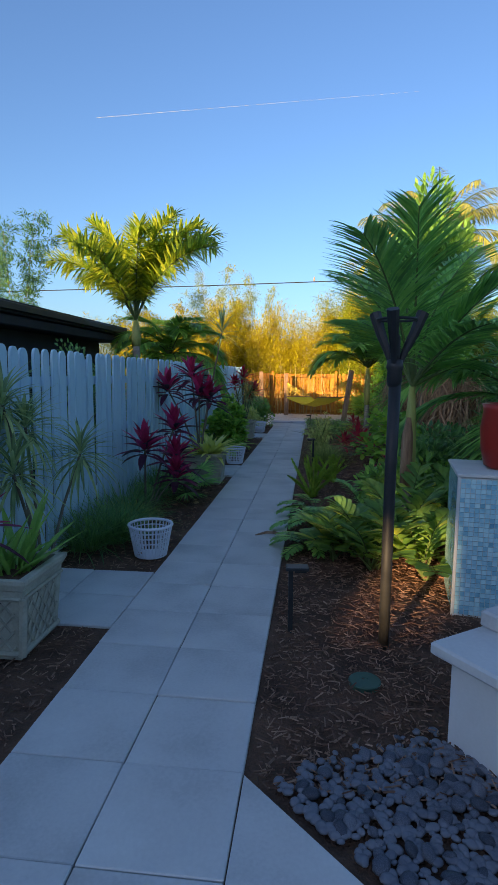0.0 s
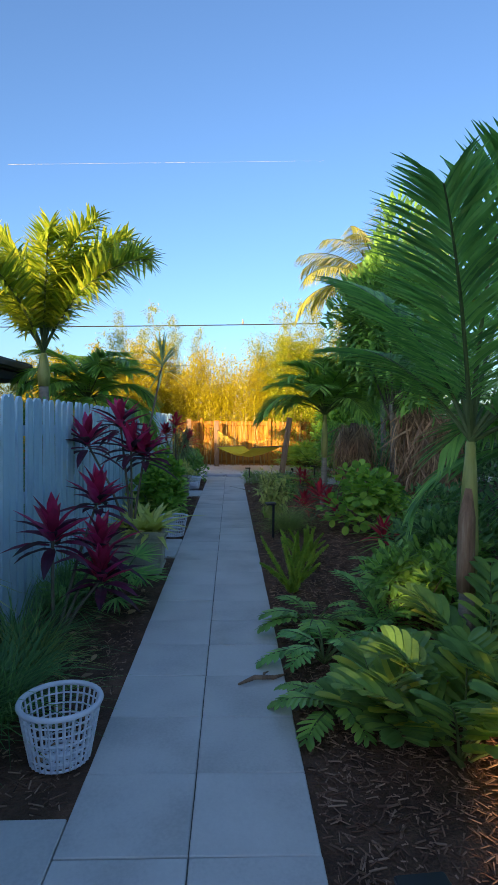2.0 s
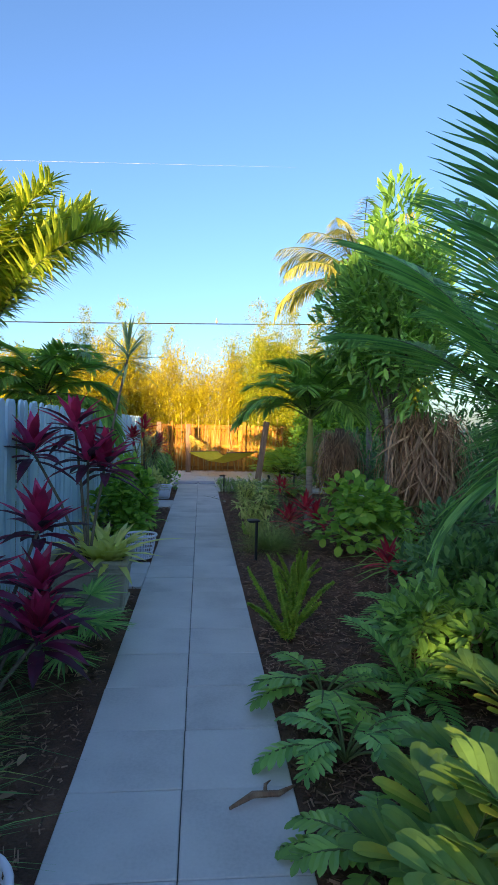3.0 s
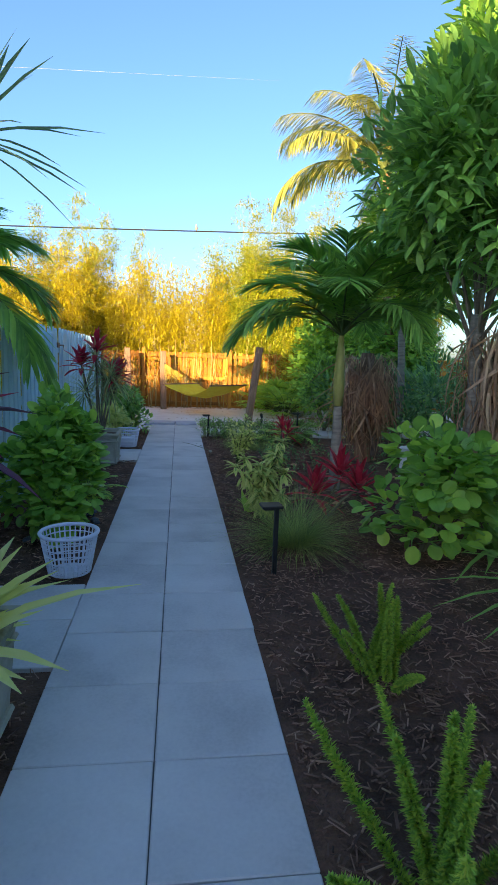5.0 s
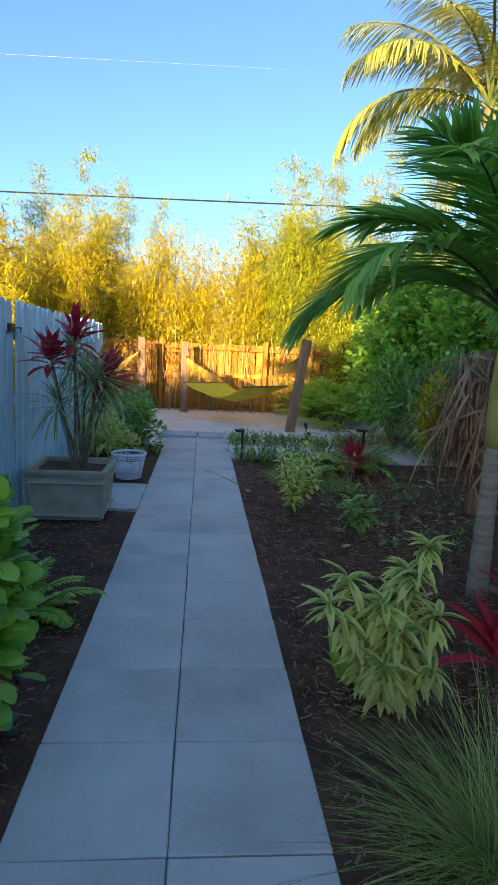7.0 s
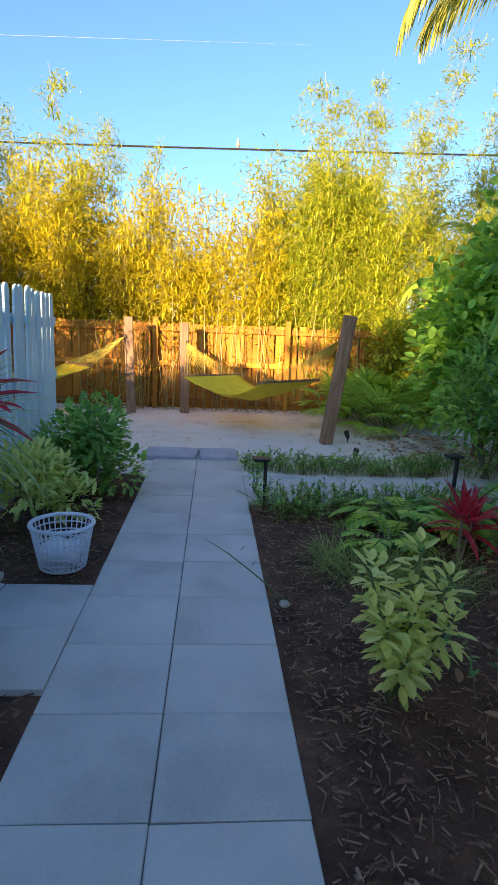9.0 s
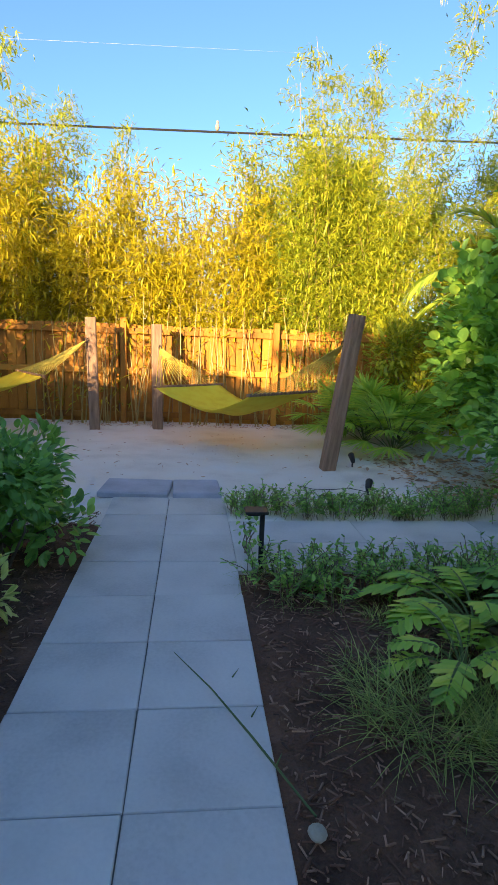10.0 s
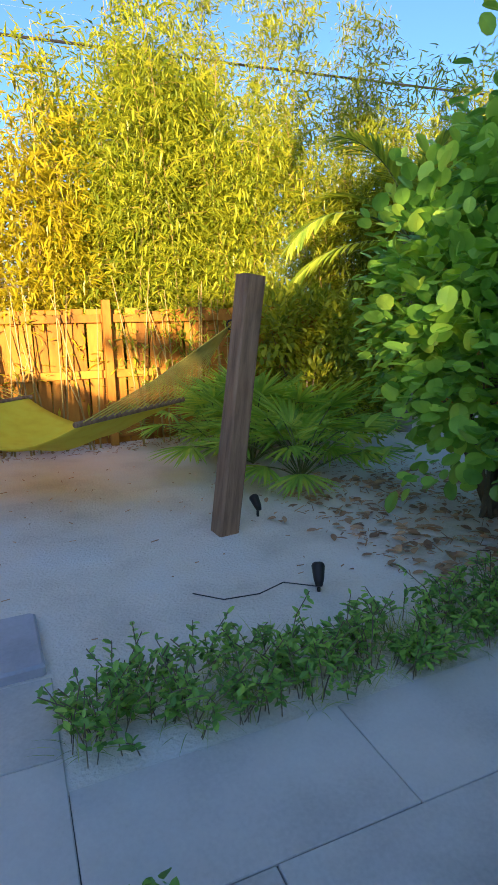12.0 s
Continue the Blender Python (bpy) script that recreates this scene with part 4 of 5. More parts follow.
feather_palm("coconut_palm", "tall coconut palm with golden sunlit drooping fronds", (3.6, 17.0, 0), 5.0, 0.12, 20, 2.85, L_COCO, 0.66, 0.026, 84, (22, 87), 88, 0.0, lean=(-0.25, 0.1), vee=0.0, hang=0.55, turn=2.9, bark=M_SHEATH)
feather_palm("areca_palm", "bushy sunlit palm behind the garden bed", (3.9, 9.6, 0), 3.0, 0.08, 14, 1.9, L_PALM_SUNLIT, 0.5, 0.04, 44, (0, 85), 80, 0.0, turn=0.5)
feather_palm("shaded_palm", "green palm with broad fronds among dense shrubs", (2.2, 6.1, 0), 0.8, 0.07, 14, 1.7, L_PALM, 0.55, 0.04, 46, (0, 82), 80, 0.4, turn=1.7)
feather_palm("corner_palm", "sunlit palm rising behind the round-leaved shrub", (4.2, 20.9, 0), 2.0, 0.08, 11, 1.8, L_PALM_SUNLIT, 0.5, 0.04, 44, (5, 85), 80, 0.2, turn=0.2)

sheath = Geo()
sheath.tube([(0.855, 5.262, 0.50), (0.850, 5.258, 0.62), (0.850, 5.258, 0.95), (0.862, 5.27, 1.12)], [0.052, 0.055, 0.05, 0.02], 12)
solid("dead_leaf_sheath", sheath, M_SHEATH, "curled brown dead sheath clasping the palm stem", "leaf sheath", smooth=True)


def bamboo(name, label, x0, x1, y0, y1, culms, h0, h1, leaves, leaf_mat, clump=0.16, low=0.25, leaf_l=0.16):
    """A stand of bamboo: bending culms, side twigs, and leaves in sprays."""
    b = thing(name, label, "bamboo")
    tw, lf = Geo(), Geo()
    tips = []
    for k in range(culms):
        x, y = rng.uniform(x0, x1), rng.uniform(y0, y1)
        h = rng.uniform(h0, h1)
        az, bend = rng.uniform(0, 6.28), rng.uniform(0.05, 0.22) * h
        s = np.linspace(0, 1, 9)
        p = np.stack([x + math.cos(az) * bend * s ** 2, y + math.sin(az) * bend * s ** 2, h * s - 0.1], 1)
        cg = Geo()
        cg.tube(p, np.linspace(0.012, 0.003, 9), 6)
        part("culm", cg, M_CULM, b)
        for z in np.arange(low, 1.0, 0.055):
            for r in range(2):
                q = np.array([np.interp(z, s, p[:, i]) for i in range(3)])
                d = unit(1, -0.1, 0.7)[0]
                e = q + d * rng.uniform(0.2, 0.75) * (1.05 - 0.6 * z)
                tw.tube([q, (q + e) / 2 + [0, 0, 0.03], e], 0.003, 3, False)
                tips.append((q, e))
    per = max(1, int(leaves * 1.8) // len(tips))
    q = np.repeat(np.array([t[0] for t in tips]), per, 0)
    e = np.repeat(np.array([t[1] for t in tips]), per, 0)
    n = len(q)
    s = rng.uniform(0.25, 1.08, n)[:, None]
    pos = q + (e - q) * s + rng.normal(0, clump * 0.45, (n, 3))
    y = (e - q) / (np.linalg.norm(e - q, axis=1, keepdims=True) + 1e-6) * 0.6 + unit(n) * 0.8 + [0, 0, -0.25]
    l = leaf_l * rng.uniform(0.6, 1.3, n)
    lf.batch(T_BAM, pos, y, [0, 0, 1], np.stack([l * 0.19, l, l], 1))
    tagged(part("twigs", tw, M_CULM, b), kind="stuff")
    tagged(part("leaves", lf, leaf_mat, b), kind="stuff")
    return b


bamboo("bamboo_stand", "golden sunlit bamboo crowding the far board fence", -5.6, -1.2, 22.2, 23.4, 54, 2.8, 4.7, 28000, L_BAMY, 0.3, 0.12, 0.17)
bamboo("bamboo_stand", "airy yellow bamboo with sky showing through", -1.2, 0.8, 22.2, 23.2, 32, 2.6, 4.2, 13000, L_BAMY, 0.3, 0.2, 0.16)
bamboo("bamboo_stand", "dense yellow green bamboo behind the fence", 0.6, 3.2, 22.2, 23.6, 46, 3.2, 5.0, 46000, L_BAMG, 0.34, 0.08, 0.14)
bamboo("bamboo_stand", "leafy green bamboo in the corner of the garden", 2.6, 6.8, 21.4, 23.2, 50, 3.0, 4.8, 50000, L_BAMG, 0.34, 0.08, 0.14)
bamboo("bamboo_stand", "tall thin bamboo shoots rising above the rest", 1.2, 5.0, 22.6, 24.0, 10, 5.4, 7.4, 9000, L_BAMG, 0.2, 0.4, 0.12)
bamboo("bamboo_stand", "tall thin bamboo tops on the fence line", -5.0, -1.5, 22.6, 24.0, 10, 4.6, 6.0, 8000, L_BAMG, 0.2, 0.4, 0.12)
# the dark leaf colour gives this far bamboo its shaded look
bamboo("bamboo_stand", "shade-toned blue green bamboo beyond the neighbouring roof", -12.0, -8.3, 14.0, 17.0, 18, 4.8, 7.2, 12000, L_DARK, 0.2, 0.35)
bamboo("bamboo_stand", "yellow bamboo beyond the neighbouring roof", -9.0, -5.0, 20.0, 23.0, 26, 2.6, 4.2, 11000, L_BAMY, 0.18, 0.2)

bamboo("bamboo_stand", "golden bamboo foliage beyond the blue fence", -6.4, -3.6, 17.6, 19.6, 26, 2.4, 3.5, 9000, L_BAMY, 0.2, 0.2)


def front_canes():
    """Bare canes that stand in front of the board fence."""
    b = thing("bamboo_canes", "bare thin bamboo canes leaning against the board fence", "bamboo")
    for k in range(64):
        x = rng.uniform(-3.0, 2.2)
        h = rng.uniform(0.9, 2.0)
        g = Geo()
        d = rng.normal(0, 0.13)
        g.tube([(x, 21.72 + rng.uniform(-0.1, 0.03), -0.05), (x + d * 0.4, 21.7, h * 0.5), (x + d, 21.78, h)], [0.011, 0.009, 0.004], 6)
        part("cane", g, M_CULM, b)


front_canes()


def shrub(name, label, at, size, n, leaf_l, leaf_w, mat, tmpl=T_OVAL, limbs=9, lumps=12, category="shrub", low=0.25, fill=0.55, stem=None, trunk=0.0):
    b = thing(name, label, category)
    lf, st = Geo(), []
    if trunk:
        tk = Geo()
        zz = np.linspace(-0.1, trunk + 0.3, 8)
        tk.tube(np.stack([at[0] + 0.03 * np.sin(zz * 2.1), at[1] + 0.03 * np.cos(zz * 1.7), zz], 1), np.linspace(0.075, 0.05, 8), 10)
        part("trunk", tk, M_BARK, b, "", True)
        at = (at[0], at[1], trunk)
    bushy(lf, st, at, size, n, leaf_l, leaf_w, tmpl, limbs, lumps, low, fill)
    for limb in st:
        part("branch", limb, stem or M_STEM, b)
    part("leaves", lf, mat, b)
    return b


# dense planting on the right edge
shrub("broadleaf_tree", "tall leafy tree with drooping long green leaves", (1.9, 10.5, 0), (0.78, 0.95, 1.75), 9500, 0.20, 0.06, L_MID, T_OVAL, 14, 24, "tree", trunk=1.5)
shrub("broadleaf_tree", "sunlit leafy tree rising behind the palms", (2.8, 14.4, 0), (0.75, 0.85, 1.5), 6500, 0.17, 0.05, L_FERN, T_OVAL, 12, 20, "tree", trunk=1.8)
shrub("hedge_shrub", "dark dense shrub at the edge of the bed", (3.5, 7.6, 0), (1.2, 1.6, 1.25), 3600, 0.16, 0.05, L_DARK)
shrub("hedge_shrub", "dark shrub with long leaves near the column", (3.0, 4.6, 0), (1.2, 1.2, 1.2), 2600, 0.16, 0.05, L_DARK)
shrub("hedge_shrub", "dense green shrub at the edge of the bed", (3.9, 11.0, 0), (1.2, 1.4, 1.5), 3200, 0.15, 0.05, L_DARK)
shrub("sea_grape", "tall round-leaved green shrub beside the sand", (2.75, 18.1, 0), (0.85, 0.95, 1.75), 5600, 0.12, 0.10, L_GRAPE, T_ROUND, 20, 34, low=0.06)
shrub("sea_grape", "round-leaved shrub with grey branches in the corner", (3.7, 17.2, 0), (1.0, 1.0, 1.8), 4600, 0.12, 0.10, L_GRAPE, T_ROUND, 14, 30, low=0.06)
shrub("sea_grape", "low round-leaved green shrub in the mulch bed", (1.22, 9.7, 0), (0.58, 0.52, 0.47), 1000, 0.115, 0.10, L_GRAPE, T_ROUND, 9, 12)
shrub("yellow_croton", "upright yellow and green leaved shrub", (2.25, 15.1, 0), (0.32, 0.32, 0.65), 900, 0.10, 0.035, L_BAMY, T_OVAL)
shrub("green_bush", "bright green leafy bush behind the timber post", (2.75, 20.7, 0), (0.8, 0.7, 1.0), 4200, 0.11, 0.045, L_BAMG, T_OVAL)
shrub("green_bush", "pale green leafy shrub in the shaded corner", (2.3, 16.9, 0), (0.5, 0.5, 0.95), 1500, 0.085, 0.045, L_MID, T_OVAL)
shrub("low_shrub", "low dark green shrub under the palms", (1.9, 8.0, 0), (0.6, 0.8, 0.45), 1700, 0.10, 0.045, L_DARK)
shrub("low_shrub", "low leafy plant in the shaded bed", (1.55, 6.9, 0), (0.5, 0.5, 0.32), 1000, 0.12, 0.05, L_DARK)


def plastic_box(at, turn):
    b = thing("plastic_box", "pale grey plastic box standing among the shrubs", "box", at=at, turn=turn)
    g = Geo()
    g.box((-0.09, -0.08, -0.03), (0.09, 0.08, 0.34), 0.02)
    part("body", g, M_PLASTIC, b)
    g = Geo()
    g.box((-0.1, -0.09, 0.342), (0.1, 0.09, 0.38), 0.018)
    part("lid", g, M_PLASTIC, b)


plastic_box((2.15, 12.3, 0), 20)


def dead_thatch(at, h, r, n, label):
    b = thing("dead_palm_skirt", label, "palm tree")
    g, lf = Geo(), Geo()
    g.tube([(at[0], at[1], -0.1), (at[0], at[1], h)], [0.12, 0.09], 10)
    part("trunk", g, M_SHEATH, b)
    a = rng.uniform(0, 6.28, n)
    z = rng.uniform(0.45, 1.0, n) * h
    rr = rng.uniform(0.1, r, n)
    pos = np.stack([at[0] + rr * np.cos(a), at[1] + rr * np.sin(a), z], 1)
    y = np.stack([np.cos(a) * 0.25, np.sin(a) * 0.25, -np.ones(n)], 1) + rng.normal(0, 0.35, (n, 3))
    l = rng.uniform(0.25, 0.75, n)
    lf.batch(T_STRAPD, pos, y, np.stack([np.cos(a), np.sin(a), 0.2 + 0 * a], 1), np.stack([rng.uniform(0.012, 0.032, n), l, l], 1))
    part("dead_leaves", lf, L_DEAD, b, "hanging grey brown dead leaves")


dead_thatch((2.35, 10.4, 0), 1.75, 0.55, 1500, "palm stump with a hanging skirt of dead leaves")
dead_thatch((2.0, 13.6, 0), 1.5, 0.4, 900, "brown palm stump with curled dead leaves")


# ---- cordylines, dracaenas and grasses ----
def cordyline(label, at, heads, mat, length=0.34, width=0.065, n=15, name="cordyline"):
    c = thing(name, label, "plant", at=at)
    for dx, dy, h in heads:
        st, lf = Geo(), Geo()
        st.tube([(0.02 * dx, 0.02 * dy, -0.03), (dx * 0.5, dy * 0.5, h * 0.55), (dx, dy, h)], [0.014, 0.011, 0.010], 7)
        o = part("stem", st, M_STEM, c)
        if width > 0.04:
            outer = Geo()
            rosette(outer, (dx, dy, h - 0.02), n // 2 + 2, length, width * 0.8, -12, 45, T_STRAPC)
            part("outer_leaf_head", outer, L_CDARK if mat == L_RED else mat, o)
            rosette(lf, (dx, dy, h + 0.02), n // 2 + 4, length * 0.9, width * 0.8, 28, 84, T_STRAP)
        else:
            rosette(lf, (dx, dy, h), n, length, width, -30, 86, T_STRAP if n < 40 else T_STRAPD)
        part("leaf_head", lf, mat, o)
    return c


cordyline("crimson cordyline with broad dark red leaves by the fence", (-1.74, 5.7, 0), [(0, 0, 0.72), (0.22, 0.42, 0.55), (0.12, 0.75, 0.86), (0.28, 0.2, 0.40)], L_RED, 0.34, 0.10, 24)
cordyline("tall crimson cordyline planted in the stone trough", (-1.55, 7.62, 0.36), [(0.0, -0.05, 0.86), (-0.42, -0.1, 0.92), (-0.14, 0.12, 1.10), (0.12, 0.05, 0.80)], L_RED, 0.38, 0.10, 24)
cordyline("dark red cordyline rising from the stone trough", (-1.66, 13.2, 0.33), [(0.0, 0.0, 1.10), (-0.2, 0.05, 0.92), (0.24, 0.15, 0.80)], L_REDD, 0.30, 0.085, 20)
cordyline("red cordyline in the stone trough beside the patio", (-1.72, 2.84, 0.36), [(-0.05, -0.1, 0.34)], L_RED, 0.30, 0.06, 13)
cordyline("low bright red cordyline in the mulch bed", (0.68, 10.6, 0), [(-0.1, 0, 0.22), (0.15, 0.12, 0.36), (0.26, -0.1, 0.28)], L_REDD, 0.32, 0.075, 16)
cordyline("small red cordyline in dark mulch", (1.10, 8.0, 0), [(0, 0, 0.28)], L_REDD, 0.28, 0.06, 13)
cordyline("dark red cordyline near the end of the bed", (1.0, 14.6, 0), [(0, 0, 0.30), (0.12, 0.1, 0.22)], L_REDD, 0.30, 0.05, 16)
cordyline("spiky green dracaena on a tall thin bent stem", (-1.62, 7.95, 0.3), [(0.34, -0.1, 1.78)], L_SPIKE, 0.42, 0.022, 34, "dracaena")
cordyline("grey green spiky dracaena on bare stems by the fence", (-1.93, 3.8, 0), [(-0.02, -0.15, 1.12), (0.12, 0.42, 0.86), (-0.08, -0.32, 1.28), (0.05, -0.45, 0.85)], L_SPIKE, 0.36, 0.021, 80, "dracaena")
cordyline("spiky dracaena with drooping olive leaves in the trough", (-1.62, 13.28, 0.33), [(0.1, 0.0, 0.62), (-0.05, -0.1, 0.95), (-0.2, 0.0, 0.55), (0.2, 0.1, 0.7), (0.0, 0.12, 0.8), (0.14, -0.12, 0.78)], L_SPIKE, 0.36, 0.016, 60, "dracaena")


def clump(name, label, at, n, length, width, spread, lean, mat, category="grass", tmpl=T_STRAPD):
    if n <= 90:
        c = thing(name, label, category, at=at)
        for k in range(n):
            g = Geo()
            tuft(g, (0, 0, 0), 1, length, width, spread, lean, tmpl)
            part("leaf", g, mat, c)
        return c
    g = Geo()
    tuft(g, (0, 0, 0), n, length, width, spread, lean, tmpl)
    return solid(name, g, mat, label, category, at=at)


clump("fountain_grass", "fine arching grey green grass clump in mulch", (0.24, 9.82, 0), 1200, 0.56, 0.0026, 0.11, 1.2, L_GRASS)
clump("fountain_grass", "soft green grass clump near the path edge", (0.35, 14.5, 0), 420, 0.26, 0.0035, 0.24, 1.1, L_GRASS)
clump("fountain_grass", "soft green grass clump in the bed", (0.72, 14.3, 0), 380, 0.26, 0.0035, 0.26, 1.1, L_GRASS)
clump("fountain_grass", "fine dark grass clump against the blue fence", (-1.75, 4.75, 0), 420, 0.5, 0.007, 0.12, 0.8, L_DARK)
clump("strap_lily", "dark strap-leaved lily clump by the fence", (-1.82, 5.1, 0), 60, 0.42, 0.022, 0.1, 0.95, L_DARK, "plant")
clump("strap_lily", "dark green strap leaves in the trough", (-1.65, 2.9, 0.38), 34, 0.42, 0.05, 0.12, 0.9, L_MID, "plant", T_STRAP)
clump("strap_lily", "green strap-leaved lily under the dead palm", (1.75, 9.6, 0), 60, 0.55, 0.04, 0.1, 1.0, L_MID, "plant")
clump("bromeliad", "lime and cream striped strap leaves in the trough", (-1.40, 7.62, 0.36), 90, 0.44, 0.065, 0.10, 0.95, L_LIME, "plant")
clump("strap_lily", "bright green leaf rosette in the mulch bed", (0.02, 10.78, 0), 22, 0.22, 0.045, 0.05, 0.7, L_FERN, "plant", T_STRAP)


def feather_plant(name, label, at, n, length, leaflet, width, pairs, el, droop, mat, tmpl=T_OVAL, category="fern", vee=0.2, hang=0.1, bare=0.1, jitter=0.12, angle=60, stalk=0.006):
    c = thing(name, label, category, at=at)
    for k in range(n):
        lf, st = Geo(), Geo()
        u = k / max(1, n - 1)
        frond(lf, st, (rng.normal(0, 0.03), rng.normal(0, 0.03), -0.02), k * 2.399 + rng.normal(0, 0.2), el[0] + (el[1] - el[0]) * u + rng.normal(0, 5),
              length * rng.uniform(0.75, 1.1), droop, pairs, leaflet, width, bare, angle, vee, hang, tmpl, stalk, 0.5, jitter)
        part("leaf_stalk", st, M_GSTEM, part("frond", lf, mat, c))
    return c


shrub("low_shrub", "low leafy plant under the feather palm", (1.0, 6.3, 0), (0.45, 0.5, 0.34), 1100, 0.11, 0.05, L_MID)
shrub("low_shrub", "low broad-leaved plant in the shaded bed", (1.3, 7.4, 0), (0.45, 0.5, 0.36), 1000, 0.12, 0.05, L_DARK)
clump("strap_lily", "arching green strap leaves in the shaded bed", (1.65, 8.7, 0), 60, 0.6, 0.04, 0.1, 1.0, L_MID, "plant")
ZL = "cardboard palm with stiff broad leathery leaflets in mulch"
for x, y, n, l in ((0.48, 4.40, 12, 0.66), (0.18, 4.60, 9, 0.45), (0.86, 4.25, 11, 0.68), (0.80, 4.8, 12, 0.75), (1.35, 4.85, 10, 0.75), (1.15, 5.6, 9, 0.65)):
    feather_plant("cardboard_palm", ZL, (x, y, 0), n, l, 0.20, 0.078, 10, (36, 82), 40, L_ZAM, T_PADDLE, "cycad", 0.32, 0.06, 0.25, stalk=0.009)
def foxtail(label, at, n, length, rad):
    """Upright plumes with short needles all round each stalk."""
    c = thing("foxtail_fern", label, "fern", at=at)
    for k in range(n):
        u = k / (n - 1)
        lf, st = Geo(), Geo()
        p, t = arc((rng.normal(0, 0.04), rng.normal(0, 0.04), -0.02), k * 2.399, 46 + 40 * u + rng.normal(0, 5), length * rng.uniform(0.7, 1.1), 18 * rng.uniform(-0.5, 1.5), 10)
        st.tube(p, np.linspace(0.006, 0.002, 10), 5)
        m = 1300
        s = rng.uniform(0.05, 1.0, m)
        q = np.stack([np.interp(s, np.linspace(0, 1, 10), p[:, i]) for i in range(3)], 1)
        d = np.stack([np.interp(s, np.linspace(0, 1, 10), t[:, i]) for i in range(3)], 1)
        y = d * 0.75 + unit(m) * 0.8
        l = rad * rng.uniform(0.7, 1.1, m) * (0.45 + 0.55 * np.sin(np.pi * np.clip(1.05 - s, 0.08, 0.62)))
        lf.batch(T_BAM, q, y, d, np.stack([np.full(m, 0.010), l, l], 1))
        part("leaf_stalk", st, M_GSTEM, part("plume", lf, L_FERN, c))


foxtail("upright foxtail fern with plump bright green plumes", (0.02, 6.95, 0), 13, 0.54, 0.034)
foxtail("small foxtail fern with bright green plumes", (0.24, 8.05, 0), 12, 0.38, 0.030)
feather_plant("sword_fern", "spreading green fern at the path edge", (-1.50, 11.35, 0), 18, 0.40, 0.075, 0.024, 18, (15, 65), 60, L_FERN, T_OVAL, "fern", 0.1, 0.1, 0.15)
feather_plant("shade_fern", "dark green fern in the shaded bed", (0.95, 7.0, 0), 14, 0.55, 0.13, 0.03, 20, (15, 65), 55, L_PALM, T_OVAL)
feather_plant("shade_fern", "dark green fern beside the small cordyline", (0.6, 6.1, 0), 12, 0.5, 0.12, 0.03, 18, (15, 65), 55, L_PALM, T_OVAL)
feather_plant("shade_fern", "dark green fern under the feather palm", (1.5, 5.9, 0), 14, 0.65, 0.14, 0.03, 20, (15, 65), 55, L_PALM, T_OVAL)


def lobed_plant(label, at, n, size, mat):
    """A plant with large lobed leaves on long stalks."""
    c = thing("philodendron", label, "plant", at=at)
    for k in range(n):
        lf, st = Geo(), Geo()
        az = k * 2.399 + rng.normal(0, 0.2)
        stalk = size * rng.uniform(0.6, 1.2)
        p, t = arc((0, 0, 0), az, rng.uniform(35, 78), stalk, 35, 7)
        st.tube(p, 0.006, 5)
        l = size * rng.uniform(0.8, 1.15)
        frond(lf, st, p[-1], az, math.degrees(math.asin(max(-1, min(1, t[-1][2])))) - 8, l, 40, 8, l * 0.44, l * 0.17, 0.0, 66, 0.1, 0.12, T_STRAPW, 0.008, 0.45, 0.18)
        lf.batch(T_OVAL, [p[-1]], [t[-1] - [0, 0, 0.25]], [0, 0, 1], np.array([[l * 0.2, l * 0.95, l * 2.0]]))
        part("leaf_stalk", st, M_GSTEM, part("leaf", lf, mat, c))


lobed_plant("green philodendron with large lobed leaves in the bed", (0.85, 15.1, 0), 16, 0.28, L_FERN)
lobed_plant("yellow green philodendron with cut leaves in the bed", (0.62, 14.75, 0), 12, 0.2, L_FERN)
lobed_plant("green philodendron with lobed leaves near the cross path", (1.35, 15.25, 0), 14, 0.28, L_MID)
lobed_plant("low philodendron with dark lobed leaves beside the path", (0.05, 5.95, 0), 14, 0.22, L_MID)
lobed_plant("low philodendron with deeply cut leaves at the path edge", (0.03, 5.4, 0), 14, 0.22, L_PALM)
lobed_plant("low lobed plant with bright leaf tips", (-0.02, 4.75, 0), 12, 0.2, L_MID)


def whorled(name, label, at, stems, mat, leaf_l, leaf_w, n=9, tmpl=T_OVAL):
    """Bare stems that end in whorls of leaves, with smaller whorls below."""
    c = thing(name, label, "shrub", at=at)
    lf, st = Geo(), Geo()
    for dx, dy, h in stems:
        p = np.array([(0, 0, -0.02), (dx * 0.4, dy * 0.4, h * 0.55), (dx, dy, h)])
        lf, st = Geo(), Geo()
        st.tube(p, [0.010, 0.008, 0.005], 6)
        for s in (1.0, 0.88, 0.74, 0.6):
            q = np.array([np.interp(s, (0, 0.55, 1), p[:, k]) for k in range(3)])
            rosette(lf, q, n, leaf_l * (0.9 + 0.15 * s), leaf_w, -30, 60 if s == 1 else 25, tmpl)
        part("leaf_head", lf, mat, part("stem", st, M_GSTEM, c))


